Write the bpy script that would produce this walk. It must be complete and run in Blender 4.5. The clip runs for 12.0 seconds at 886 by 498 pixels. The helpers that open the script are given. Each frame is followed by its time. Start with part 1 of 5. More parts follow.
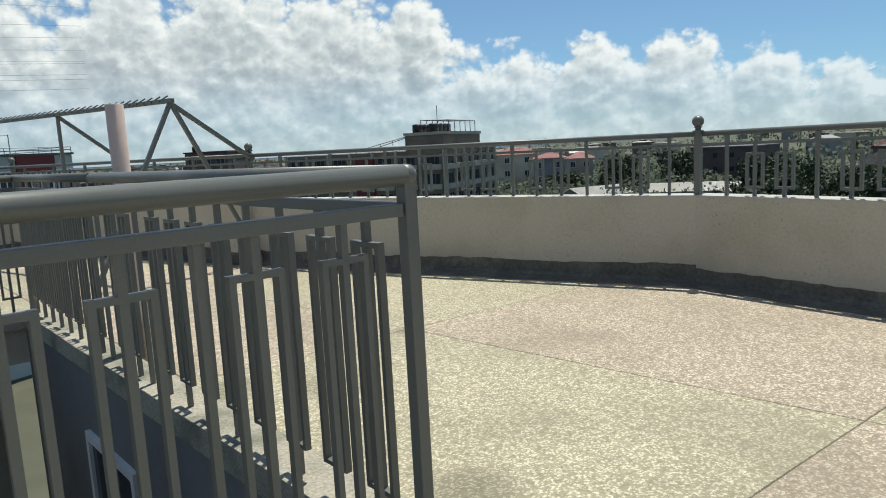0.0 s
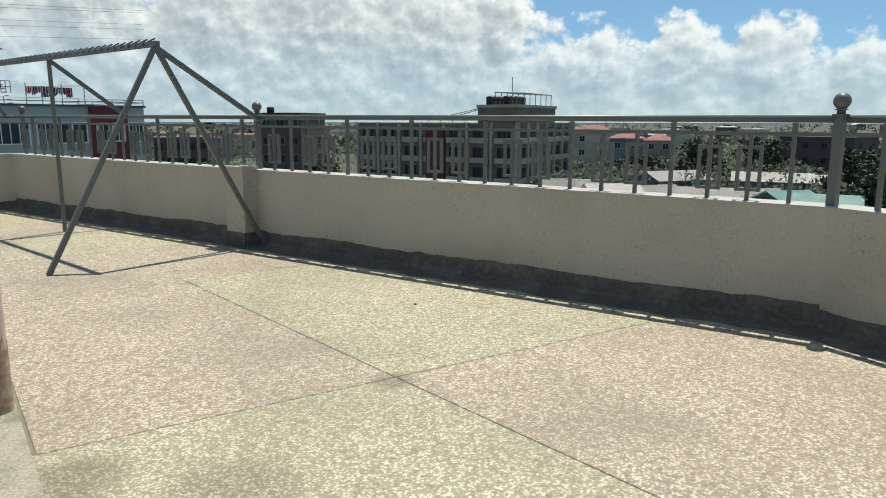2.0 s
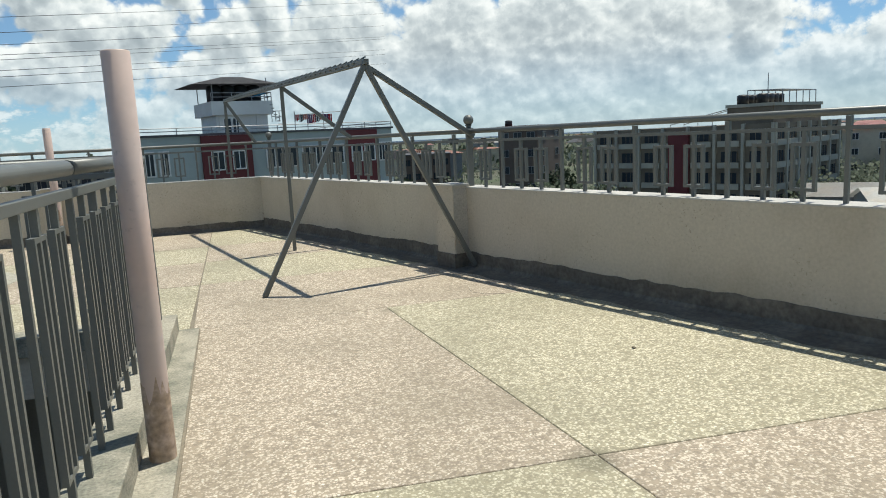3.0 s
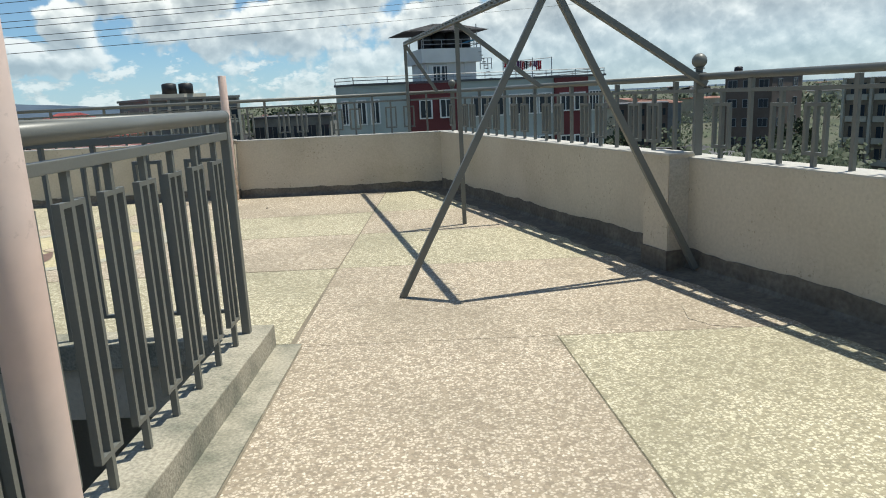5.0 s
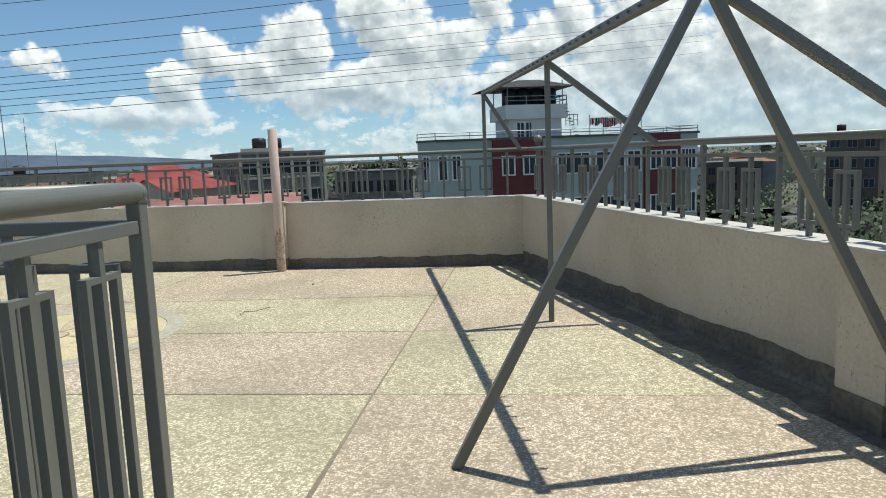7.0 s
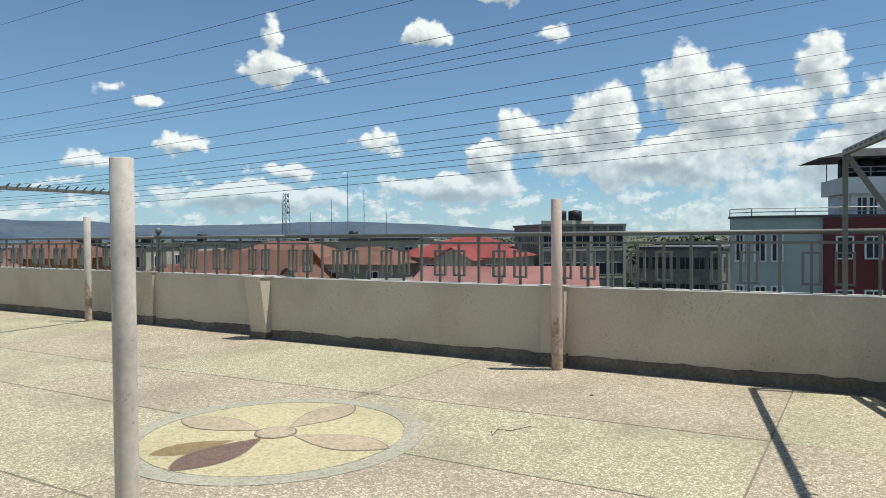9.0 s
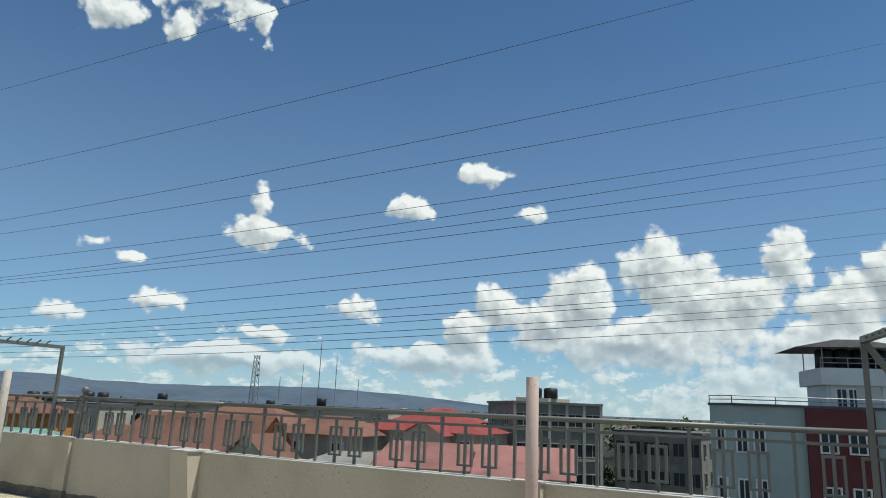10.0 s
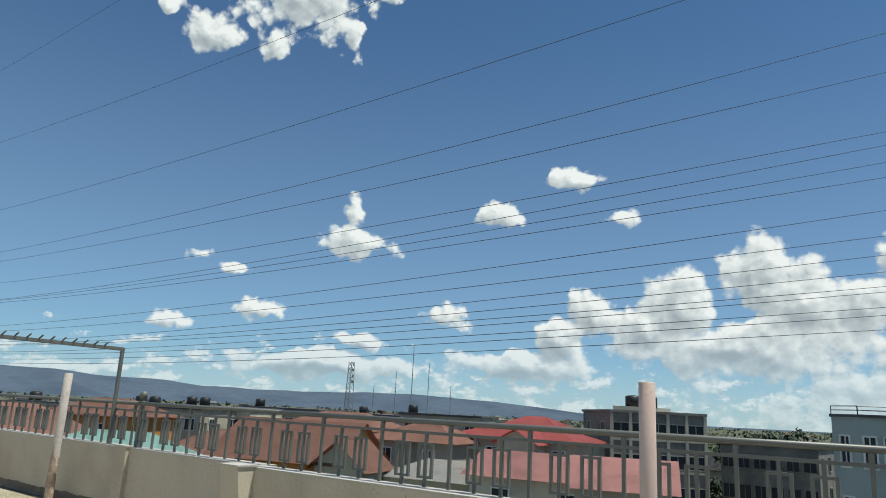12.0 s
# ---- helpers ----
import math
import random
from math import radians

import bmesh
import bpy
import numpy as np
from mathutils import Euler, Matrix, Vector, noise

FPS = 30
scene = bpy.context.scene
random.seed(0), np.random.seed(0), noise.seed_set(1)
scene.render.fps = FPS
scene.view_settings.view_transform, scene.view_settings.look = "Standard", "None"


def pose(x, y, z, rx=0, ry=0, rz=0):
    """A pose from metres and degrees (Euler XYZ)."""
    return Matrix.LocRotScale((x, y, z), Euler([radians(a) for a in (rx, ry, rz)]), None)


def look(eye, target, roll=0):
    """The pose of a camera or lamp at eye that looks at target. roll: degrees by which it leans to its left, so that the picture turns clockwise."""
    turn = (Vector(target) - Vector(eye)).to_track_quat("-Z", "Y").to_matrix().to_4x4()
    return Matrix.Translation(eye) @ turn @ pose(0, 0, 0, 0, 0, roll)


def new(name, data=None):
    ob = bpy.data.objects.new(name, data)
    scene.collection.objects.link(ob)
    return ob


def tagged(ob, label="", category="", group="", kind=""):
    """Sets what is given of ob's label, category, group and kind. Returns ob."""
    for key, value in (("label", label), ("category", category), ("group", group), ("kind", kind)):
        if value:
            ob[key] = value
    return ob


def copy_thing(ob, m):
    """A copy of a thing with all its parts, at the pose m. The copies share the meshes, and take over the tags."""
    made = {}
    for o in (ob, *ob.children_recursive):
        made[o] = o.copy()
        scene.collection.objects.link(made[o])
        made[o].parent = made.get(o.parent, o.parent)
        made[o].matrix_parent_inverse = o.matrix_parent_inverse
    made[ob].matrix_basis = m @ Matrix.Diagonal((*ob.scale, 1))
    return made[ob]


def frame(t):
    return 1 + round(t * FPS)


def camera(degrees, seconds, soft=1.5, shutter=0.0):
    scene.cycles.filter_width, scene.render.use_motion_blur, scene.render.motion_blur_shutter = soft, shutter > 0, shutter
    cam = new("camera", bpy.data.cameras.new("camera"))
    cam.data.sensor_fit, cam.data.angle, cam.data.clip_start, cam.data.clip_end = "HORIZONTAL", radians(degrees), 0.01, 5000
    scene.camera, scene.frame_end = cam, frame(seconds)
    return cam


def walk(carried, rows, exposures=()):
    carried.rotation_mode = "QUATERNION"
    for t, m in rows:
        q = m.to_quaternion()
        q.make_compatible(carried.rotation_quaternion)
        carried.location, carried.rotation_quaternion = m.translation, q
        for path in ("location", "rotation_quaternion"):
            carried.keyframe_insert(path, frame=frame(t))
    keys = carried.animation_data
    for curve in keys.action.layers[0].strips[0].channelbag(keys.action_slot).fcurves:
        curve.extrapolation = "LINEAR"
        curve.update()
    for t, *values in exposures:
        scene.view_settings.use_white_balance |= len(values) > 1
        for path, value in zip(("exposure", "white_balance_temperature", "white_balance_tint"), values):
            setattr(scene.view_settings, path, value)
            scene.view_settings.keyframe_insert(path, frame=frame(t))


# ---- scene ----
cam = camera(64.6, 12.0, 1.0)
PATH = [
    (0, (-1.295, -1.4, 1.373), (0.011, 0.087, 1.086), -3.0),
    (0.5, (-0.937, -1.111, 1.343), (0.477, 0.259, 0.993), -2.6),
    (1, (-0.61, -0.816, 1.343), (0.712, 0.659, 1.066), -1.4),
    (1.5, (-0.273, -0.561, 1.348), (1.088, 0.856, 0.979), -4.3),
    (2, (0.066, -0.319, 1.356), (1.214, 1.278, 0.997), 0.1),
    (2.5, (0.367, -0.047, 1.375), (1.232, 1.727, 1.053), -1.1),
    (3, (0.601, 0.252, 1.345), (1.153, 2.149, 1.031), -2.9),
    (3.5, (0.748, 0.635, 1.375), (0.91, 2.593, 1.003), -0.4),
    (3.7, (0.803, 0.814, 1.37), (0.92, 2.78, 1.022), -0.3),
    (5.3, (1.177, 2.226, 1.343), (1.114, 4.173, 0.891), -3.8),
    (5.5, (1.2, 2.398, 1.34), (1.121, 4.342, 0.877), -4.6),
    (6, (1.21, 2.842, 1.361), (0.973, 4.8, 1.027), -0.5),
    (6.5, (1.179, 3.285, 1.378), (0.937, 5.256, 1.139), -0.7),
    (6.7, (1.152, 3.454, 1.372), (0.931, 5.423, 1.097), -1.9),
    (8.3, (0.896, 4.75, 1.39), (0.208, 6.624, 1.265), -0.1),
    (8.5, (0.842, 4.924, 1.397), (0.041, 6.753, 1.284), 0.5),
    (9, (0.725, 5.288, 1.408), (-0.308, 7.0, 1.37), -0.5),
    (9.5, (0.564, 5.678, 1.436), (-0.366, 7.446, 1.509), 1.3),
    (10, (0.377, 6.131, 1.471), (-0.581, 7.83, 1.914), 2.3),
    (10.5, (0.178, 6.454, 1.505), (-0.743, 8.119, 2.124), 3.9),
    (11, (0.031, 6.76, 1.525), (-0.832, 8.463, 2.123), 3.0),
    (11.5, (-0.074, 7.062, 1.524), (-1.044, 8.719, 2.083), 4.2),
    (12, (-0.233, 7.333, 1.512), (-1.405, 8.89, 1.963), 2.9),
]
walk(cam, [(t, look(eye, target, roll)) for t, eye, target, roll in PATH],
     [(0, 0.02, 6500, 5), (5, 0.14, 6500, 5), (9, 0.06, 6500, 4), (10.5, -0.05, 6500, 4), (12, -0.05, 6500, 4)])

# ---------- world, sun, exposure ----------
SUN_DIR = Vector((0.343, 0.155, 1.0)).normalized()
sun_data = bpy.data.lights.new("sun", "SUN")
sun_data.energy = 5.0
sun_data.angle = radians(0.5)
sun_data.color = (1.0, 0.95, 0.87)
sun = new("sun", sun_data)
sun.matrix_world = look(SUN_DIR * 60, (0, 0, 0))

world = bpy.data.worlds.new("world")
scene.world = world
world.use_nodes = True


def calc(tree, op, a, b=None, c=None, clamp=False):
    n = tree.nodes.new("ShaderNodeMath")
    n.operation, n.use_clamp = op, clamp
    for i, v in enumerate((a, b, c)):
        if v is None:
            continue
        if isinstance(v, (int, float)):
            n.inputs[i].default_value = v
        else:
            tree.links.new(v, n.inputs[i])
    return n.outputs[0]


def mix_rgb(tree, fac, a, b, blend="MIX"):
    n = tree.nodes.new("ShaderNodeMix")
    n.data_type, n.blend_type = "RGBA", blend
    for sock, v in ((n.inputs[0], fac), (n.inputs[6], a), (n.inputs[7], b)):
        if isinstance(v, (int, float)):
            sock.default_value = v
        elif isinstance(v, tuple):
            sock.default_value = (*v, 1.0)
        else:
            tree.links.new(v, sock)
    return n.outputs[2]


def ramp(tree, fac, stops):
    n = tree.nodes.new("ShaderNodeValToRGB")
    el = n.color_ramp.elements
    while len(el) < len(stops):
        el.new(0.5)
    for e, (p, c) in zip(el, stops):
        e.position, e.color = p, (*c, 1.0) if len(c) == 3 else c
    tree.links.new(fac, n.inputs[0])
    return n.outputs[0]


def smooth(tree, v, lo, hi, out0=0.0, out1=1.0):
    n = tree.nodes.new("ShaderNodeMapRange")
    n.interpolation_type = "SMOOTHSTEP"
    tree.links.new(v, n.inputs[0])
    for i, k in enumerate((lo, hi, out0, out1)):
        n.inputs[i + 1].default_value = k
    return n.outputs[0]


# Cumulus clouds: azimuth and elevation of each, half its width and half its height, in degrees
HIGH_CLOUDS = [
    (-51, 32, 5.5, 3.6), (-52.5, 27.8, 1.4, 1.4), (-46, 29.3, 1.2, 1.9), (-57.6, 27.6, 2.3, 1.7), (-43, 32.6, 1.1, 0.8), (-61.7, 29, 1.1, 0.8),
    (-44.6, 15.6, 1.2, 1.7), (-44, 13.2, 3.0, 1.3), (-32.5, 16.1, 2.0, 1.1), (-25.7, 19, 2.0, 0.95), (-21.9, 15.8, 1.7, 0.85),
    (-56.5, 11, 1.9, 0.75), (-53.6, 10.5, 1.1, 0.55), (-51.6, 7.1, 2.4, 1.0), (-36.2, 7.4, 2.0, 1.1), (-58.5, 5.6, 2.0, 0.8), (-43.5, 5.1, 2.8, 0.7),
]
BANK_CLOUDS = [
    (-27.4, 6.2, 2.2, 1.7), (-24.4, 8.0, 2.0, 2.0), (-18.2, 9.0, 2.8, 2.8), (-21, 7, 2.4, 1.7), (-12, 11, 2.6, 3.0), (-9, 9, 2.8, 3.0),
    (-2.6, 11.6, 1.8, 2.4), (-5, 8.5, 3.2, 2.2), (0.8, 8, 3.2, 2.4), (4, 9.8, 2.2, 2.6), (-14, 5.6, 9, 2.2), (1, 5.0, 8, 2.6), (-30, 3.8, 6, 1.2), (-46, 3.2, 8, 1.0), (22, 1.0, 36, 7.5), (62, 0, 16, 4.5),
    (9, 7, 5, 5.5), (18, 7, 6, 6.5), (26, 7, 6, 7), (34, 6, 6, 6.5), (40, 7, 3, 4.5), (47, 3.2, 6, 3.6), (54, 3.6, 4, 4.2), (60, 3.4, 4, 4.0), (66, 2.6, 3.5, 3.2), (72, 1.6, 4, 2.6),
]


def build_sky():
    t = world.node_tree
    t.nodes.clear()
    out = t.nodes.new("ShaderNodeOutputWorld")
    bg = t.nodes.new("ShaderNodeBackground")
    sky = t.nodes.new("ShaderNodeTexSky")
    sky.sky_type, sky.sun_disc = "NISHITA", False
    sky.sun_elevation, sky.sun_rotation = radians(69.4), radians(65.7)
    sky.air_density, sky.dust_density, sky.ozone_density, sky.altitude = 1.0, 0.4, 3.0, 1600
    co = t.nodes.new("ShaderNodeTexCoord")
    sep = t.nodes.new("ShaderNodeSeparateXYZ")
    t.links.new(co.outputs["Generated"], sep.inputs[0])
    az0 = calc(t, "MULTIPLY", calc(t, "ARCTAN2", sep.outputs[0], sep.outputs[1]), 57.2958)
    el0 = calc(t, "MULTIPLY", calc(t, "ARCSINE", sep.outputs[2]), 57.2958)

    def noise_at(x, y, scale, detail, rough, z):
        comb = t.nodes.new("ShaderNodeCombineXYZ")
        t.links.new(x, comb.inputs[0])
        t.links.new(y, comb.inputs[1])
        comb.inputs[2].default_value = z
        n = t.nodes.new("ShaderNodeTexNoise")
        n.inputs["Scale"].default_value, n.inputs["Detail"].default_value = scale, detail
        n.inputs["Roughness"].default_value = rough
        t.links.new(comb.outputs[0], n.inputs["Vector"])
        return calc(t, "SUBTRACT", n.outputs[0], 0.5)

    def blobs(az, el, clouds):
        got = None
        for a, e, ra, re in clouds:
            dx = calc(t, "MULTIPLY", calc(t, "SUBTRACT", az, float(a)), 1.0 / ra)
            dy = calc(t, "MULTIPLY", calc(t, "SUBTRACT", el, float(e)), 1.0 / re)
            d2 = calc(t, "MULTIPLY_ADD", dx, dx, calc(t, "MULTIPLY", dy, dy))
            got = d2 if got is None else calc(t, "SMOOTH_MIN", got, d2, 0.35)
        return calc(t, "SUBTRACT", 1.0, calc(t, "SQRT", calc(t, "MAXIMUM", got, 0.0)))

    def density(lift_x, lift_y):
        """Above zero inside a cloud; rises towards its middle."""
        az = calc(t, "ADD", az0, lift_x)
        el = calc(t, "ADD", el0, lift_y)
        wide = noise_at(az, el, 0.30, 3.0, 0.5, 1.0)
        tall = noise_at(az, el, 0.34, 3.0, 0.5, 9.0)
        fine = noise_at(az, el, 0.9, 8.0, 0.62, 4.0)
        wx = calc(t, "MULTIPLY_ADD", wide, 3.4, az)
        wy = calc(t, "MULTIPLY_ADD", tall, 2.2, el)
        heads = None
        for scale, amount in ((0.30, 0.62), (0.75, 0.38), (1.8, 0.15), (4.0, 0.035)):
            comb = t.nodes.new("ShaderNodeCombineXYZ")
            t.links.new(calc(t, "MULTIPLY_ADD", fine, 1.1, az), comb.inputs[0])
            t.links.new(calc(t, "MULTIPLY_ADD", tall, 1.3, calc(t, "MULTIPLY", el, 1.25)), comb.inputs[1])
            v = t.nodes.new("ShaderNodeTexVoronoi")
            v.voronoi_dimensions = "2D"
            v.inputs["Scale"].default_value = scale
            t.links.new(comb.outputs[0], v.inputs["Vector"])
            h = calc(t, "MULTIPLY", calc(t, "SUBTRACT", 0.45, v.outputs["Distance"]), amount)
            heads = h if heads is None else calc(t, "ADD", heads, h)
        puff = calc(t, "MULTIPLY_ADD", fine, 0.75, heads)
        small = calc(t, "MULTIPLY_ADD", puff, 1.08, blobs(wx, wy, HIGH_CLOUDS))
        bank = calc(t, "MULTIPLY_ADD", puff, 0.9, calc(t, "MULTIPLY_ADD", blobs(wx, wy, BANK_CLOUDS), 1.2, 0.06))
        low = calc(t, "MULTIPLY_ADD", noise_at(az, calc(t, "MULTIPLY", el, 2.0), 0.42, 8.0, 0.64, 2.0), 3.0, smooth(t, el, 11.0, 0.5, -1.0, 0.10))
        # unseen scattered cumulus over the rest of the sky, added to whiten ambient light
        away = calc(t, "MAXIMUM", smooth(t, el, 38.0, 46.0), calc(t, "MAXIMUM", smooth(t, az, 82.0, 95.0), smooth(t, az, -78.0, -92.0)))
        over = calc(t, "MULTIPLY_ADD", noise_at(az, el, 0.05, 6.0, 0.6, 6.0), 2.4, calc(t, "MULTIPLY_ADD", puff, 0.7, calc(t, "MULTIPLY_ADD", away, 1.25, -1.3)))
        return calc(t, "MAXIMUM", calc(t, "MAXIMUM", calc(t, "MAXIMUM", small, bank), low), over), puff

    d0, puff = density(0.0, 0.0)
    d1, puff1 = density(0.35, 0.6)
    mask = calc(t, "MULTIPLY", smooth(t, d0, -0.03, 0.32), smooth(t, el0, 0.0, 8.0, 0.5, 1.0))
    relief = calc(t, "SUBTRACT", d0, d1)
    body = smooth(t, d0, 0.15, 0.95)
    lit = calc(t, "ADD", calc(t, "MULTIPLY", relief, 1.05), calc(t, "SUBTRACT", 0.70, calc(t, "MULTIPLY", body, 0.32)), clamp=True)
    cloud = ramp(t, lit, [(0.0, (4.3, 4.9, 5.4)), (0.4, (6.0, 6.6, 7.0)), (0.70, (8.2, 8.7, 8.9)), (0.95, (10.5, 10.7, 10.7))])
    haze = calc(t, "MAXIMUM", smooth(t, el0, 9.0, -1.0, 0.0, 0.62), smooth(t, el0, 34.0, 0.0, 0.04, 0.29))
    blue = mix_rgb(t, 1.0, sky.outputs[0], (0.62, 0.95, 1.14), "MULTIPLY")
    base = mix_rgb(t, haze, blue, (5.5, 6.9, 8.2))
    col = mix_rgb(t, mask, base, cloud)
    t.links.new(col, bg.inputs[0])
    bg.inputs[1].default_value = 0.086
    t.links.new(bg.outputs[0], out.inputs[0])


build_sky()


# ---------- materials ----------
def material(name, colour, rough=0.7, metal=0.0, grain=(60.0, 0.10), stain=(1.2, 0.15), bump=0.15, tone=None, spec=0.5, vary=0.0):
    """A procedural surface: fine grain, larger stains towards tone, and slight relief."""
    m = bpy.data.materials.new(name)
    m.use_nodes = True
    t = m.node_tree
    b = t.nodes["Principled BSDF"]
    co = t.nodes.new("ShaderNodeTexCoord")
    n1 = t.nodes.new("ShaderNodeTexNoise")
    n1.inputs["Scale"].default_value, n1.inputs["Detail"].default_value = grain[0], 4
    n2 = t.nodes.new("ShaderNodeTexNoise")
    n2.inputs["Scale"].default_value, n2.inputs["Detail"].default_value = stain[0], 6
    geo = t.nodes.new("ShaderNodeNewGeometry")
    for n in (n1, n2):
        t.links.new(geo.outputs["Position"], n.inputs["Vector"])
    tone = tone or tuple(c * 0.55 for c in colour)
    f2 = calc(t, "MULTIPLY", smooth(t, n2.outputs[0], 0.40, 0.72), min(1.0, stain[1] * 3))
    col = mix_rgb(t, f2, colour, tone)
    g = calc(t, "ADD", calc(t, "MULTIPLY", calc(t, "SUBTRACT", n1.outputs[0], 0.5), grain[1] * 4), 1.0)
    if vary:
        oi = t.nodes.new("ShaderNodeObjectInfo")
        g = calc(t, "MULTIPLY", g, calc(t, "ADD", 1.0 - vary, calc(t, "MULTIPLY", oi.outputs["Random"], 2 * vary)))
    gm = t.nodes.new("ShaderNodeCombineXYZ")
    for i in range(3):
        t.links.new(g, gm.inputs[i])
    col = mix_rgb(t, 1.0, col, gm.outputs[0], "MULTIPLY")
    t.links.new(col, b.inputs["Base Color"])
    b.inputs["Metallic"].default_value = metal
    b.inputs["Specular IOR Level"].default_value = spec
    t.links.new(calc(t, "ADD", rough - 0.08, calc(t, "MULTIPLY", n2.outputs[0], 0.16), clamp=True), b.inputs["Roughness"])
    if bump:
        bp = t.nodes.new("ShaderNodeBump")
        bp.inputs["Strength"].default_value, bp.inputs["Distance"].default_value = bump, 0.004
        t.links.new(n1.outputs[0], bp.inputs["Height"])
        t.links.new(bp.outputs[0], b.inputs["Normal"])
    return m


def pitted(m, dark, scale=26.0, amount=0.55):
    """Adds scattered dark pits and drips of dirt to a plain rendered surface."""
    t = m.node_tree
    b = t.nodes["Principled BSDF"]
    old = b.inputs["Base Color"].links[0].from_socket
    geo = t.nodes.new("ShaderNodeNewGeometry")
    n = t.nodes.new("ShaderNodeTexNoise")
    n.inputs["Scale"].default_value, n.inputs["Detail"].default_value, n.inputs["Roughness"].default_value = scale, 5, 0.7
    t.links.new(geo.outputs["Position"], n.inputs["Vector"])
    w = t.nodes.new("ShaderNodeTexNoise")
    w.inputs["Scale"].default_value, w.inputs["Detail"].default_value = 2.2, 4
    t.links.new(geo.outputs["Position"], w.inputs["Vector"])
    pits = calc(t, "MULTIPLY", smooth(t, n.outputs[0], 0.575, 0.67), smooth(t, w.outputs[0], 0.42, 0.66))
    st = t.nodes.new("ShaderNodeVectorMath")
    st.operation = "MULTIPLY"
    st.inputs[1].default_value = (3.5, 3.5, 0.9)
    t.links.new(geo.outputs["Position"], st.inputs[0])
    d = t.nodes.new("ShaderNodeTexNoise")
    d.inputs["Scale"].default_value, d.inputs["Detail"].default_value = 1.0, 6
    t.links.new(st.outputs[0], d.inputs["Vector"])
    drips = smooth(t, d.outputs[0], 0.55, 0.85, 0.0, 0.14)
    f = calc(t, "MAXIMUM", calc(t, "MULTIPLY", pits, amount), drips)
    t.links.new(mix_rgb(t, f, old, dark), b.inputs["Base Color"])
    return m


GRIME = [(1.9, 2.68, 0.15, 0.5), (0.5, 0.55, 0.25, 0.5), (0.35, 2.5, 0.26, 0.5), (0.85, 2.1, 0.3, 0.4), (1.7, 5.6, 0.10, 0.3), (-3.05, 10.25, 0.15, 0.4)]


def terrazzo(name, ground, chip, pale, scale=85.0):
    """Washed terrazzo: pale stone chips in a tinted cement, dirty in patches."""
    m = bpy.data.materials.new(name)
    m.use_nodes = True
    t = m.node_tree
    b = t.nodes["Principled BSDF"]
    geo = t.nodes.new("ShaderNodeNewGeometry")
    warp = t.nodes.new("ShaderNodeTexNoise")
    warp.inputs["Scale"].default_value = 70
    t.links.new(geo.outputs["Position"], warp.inputs["Vector"])
    add = t.nodes.new("ShaderNodeVectorMath")
    add.operation = "MULTIPLY_ADD"
    add.inputs[1].default_value = (0.012, 0.012, 0.012)
    t.links.new(warp.outputs["Color"], add.inputs[0])
    t.links.new(geo.outputs["Position"], add.inputs[2])
    v = t.nodes.new("ShaderNodeTexVoronoi")
    v.inputs["Scale"].default_value = scale
    t.links.new(add.outputs[0], v.inputs["Vector"])
    sep = t.nodes.new("ShaderNodeSeparateColor")
    t.links.new(v.outputs["Color"], sep.inputs[0])
    chips = calc(t, "MULTIPLY", smooth(t, v.outputs["Distance"], 0.62, 0.42), smooth(t, sep.outputs[0], 0.28, 0.42))
    col = mix_rgb(t, chips, ground, chip)
    white = calc(t, "MULTIPLY", smooth(t, v.outputs["Distance"], 0.5, 0.3), smooth(t, sep.outputs[1], 0.86, 0.96))
    col = mix_rgb(t, white, col, pale)
    st = t.nodes.new("ShaderNodeTexNoise")
    st.inputs["Scale"].default_value, st.inputs["Detail"].default_value = 0.9, 7
    t.links.new(geo.outputs["Position"], st.inputs["Vector"])
    col = mix_rgb(t, smooth(t, st.outputs[0], 0.40, 0.72, 0.0, 0.5), col, (ground[0] * 0.66, ground[1] * 0.69, ground[2] * 0.68))
    sm = t.nodes.new("ShaderNodeTexNoise")
    sm.inputs["Scale"].default_value, sm.inputs["Detail"].default_value, sm.inputs["Roughness"].default_value = 30.0, 5, 0.8
    t.links.new(geo.outputs["Position"], sm.inputs["Vector"])
    col = mix_rgb(t, smooth(t, sm.outputs[0], 0.46, 0.60, 0.0, 0.72), col, tuple(c * 0.62 for c in ground))
    # grime where water stands: joint crossings and the corner of the kerb
    for x, y, r, k in GRIME:
        vm = t.nodes.new("ShaderNodeVectorMath")
        vm.operation = "DISTANCE"
        vm.inputs[1].default_value = (x, y, 0.011)
        t.links.new(add.outputs[0], vm.inputs[0])
        far = calc(t, "ADD", calc(t, "MULTIPLY", vm.outputs["Value"], 1.0 / r), calc(t, "MULTIPLY", calc(t, "SUBTRACT", st.outputs[0], 0.5), 1.6))
        far = calc(t, "ADD", far, calc(t, "MULTIPLY", calc(t, "SUBTRACT", sm.outputs[0], 0.5), 1.4))
        col = mix_rgb(t, smooth(t, far, 1.0, 0.35, 0.0, k), col, (0.10, 0.095, 0.06))
    t.links.new(col, b.inputs["Base Color"])
    b.inputs["Roughness"].default_value = 0.75
    b.inputs["Specular IOR Level"].default_value = 0.3
    bp = t.nodes.new("ShaderNodeBump")
    bp.inputs["Strength"].default_value, bp.inputs["Distance"].default_value = 0.25, 0.003
    t.links.new(v.outputs["Distance"], bp.inputs["Height"])
    t.links.new(bp.outputs[0], b.inputs["Normal"])
    return m


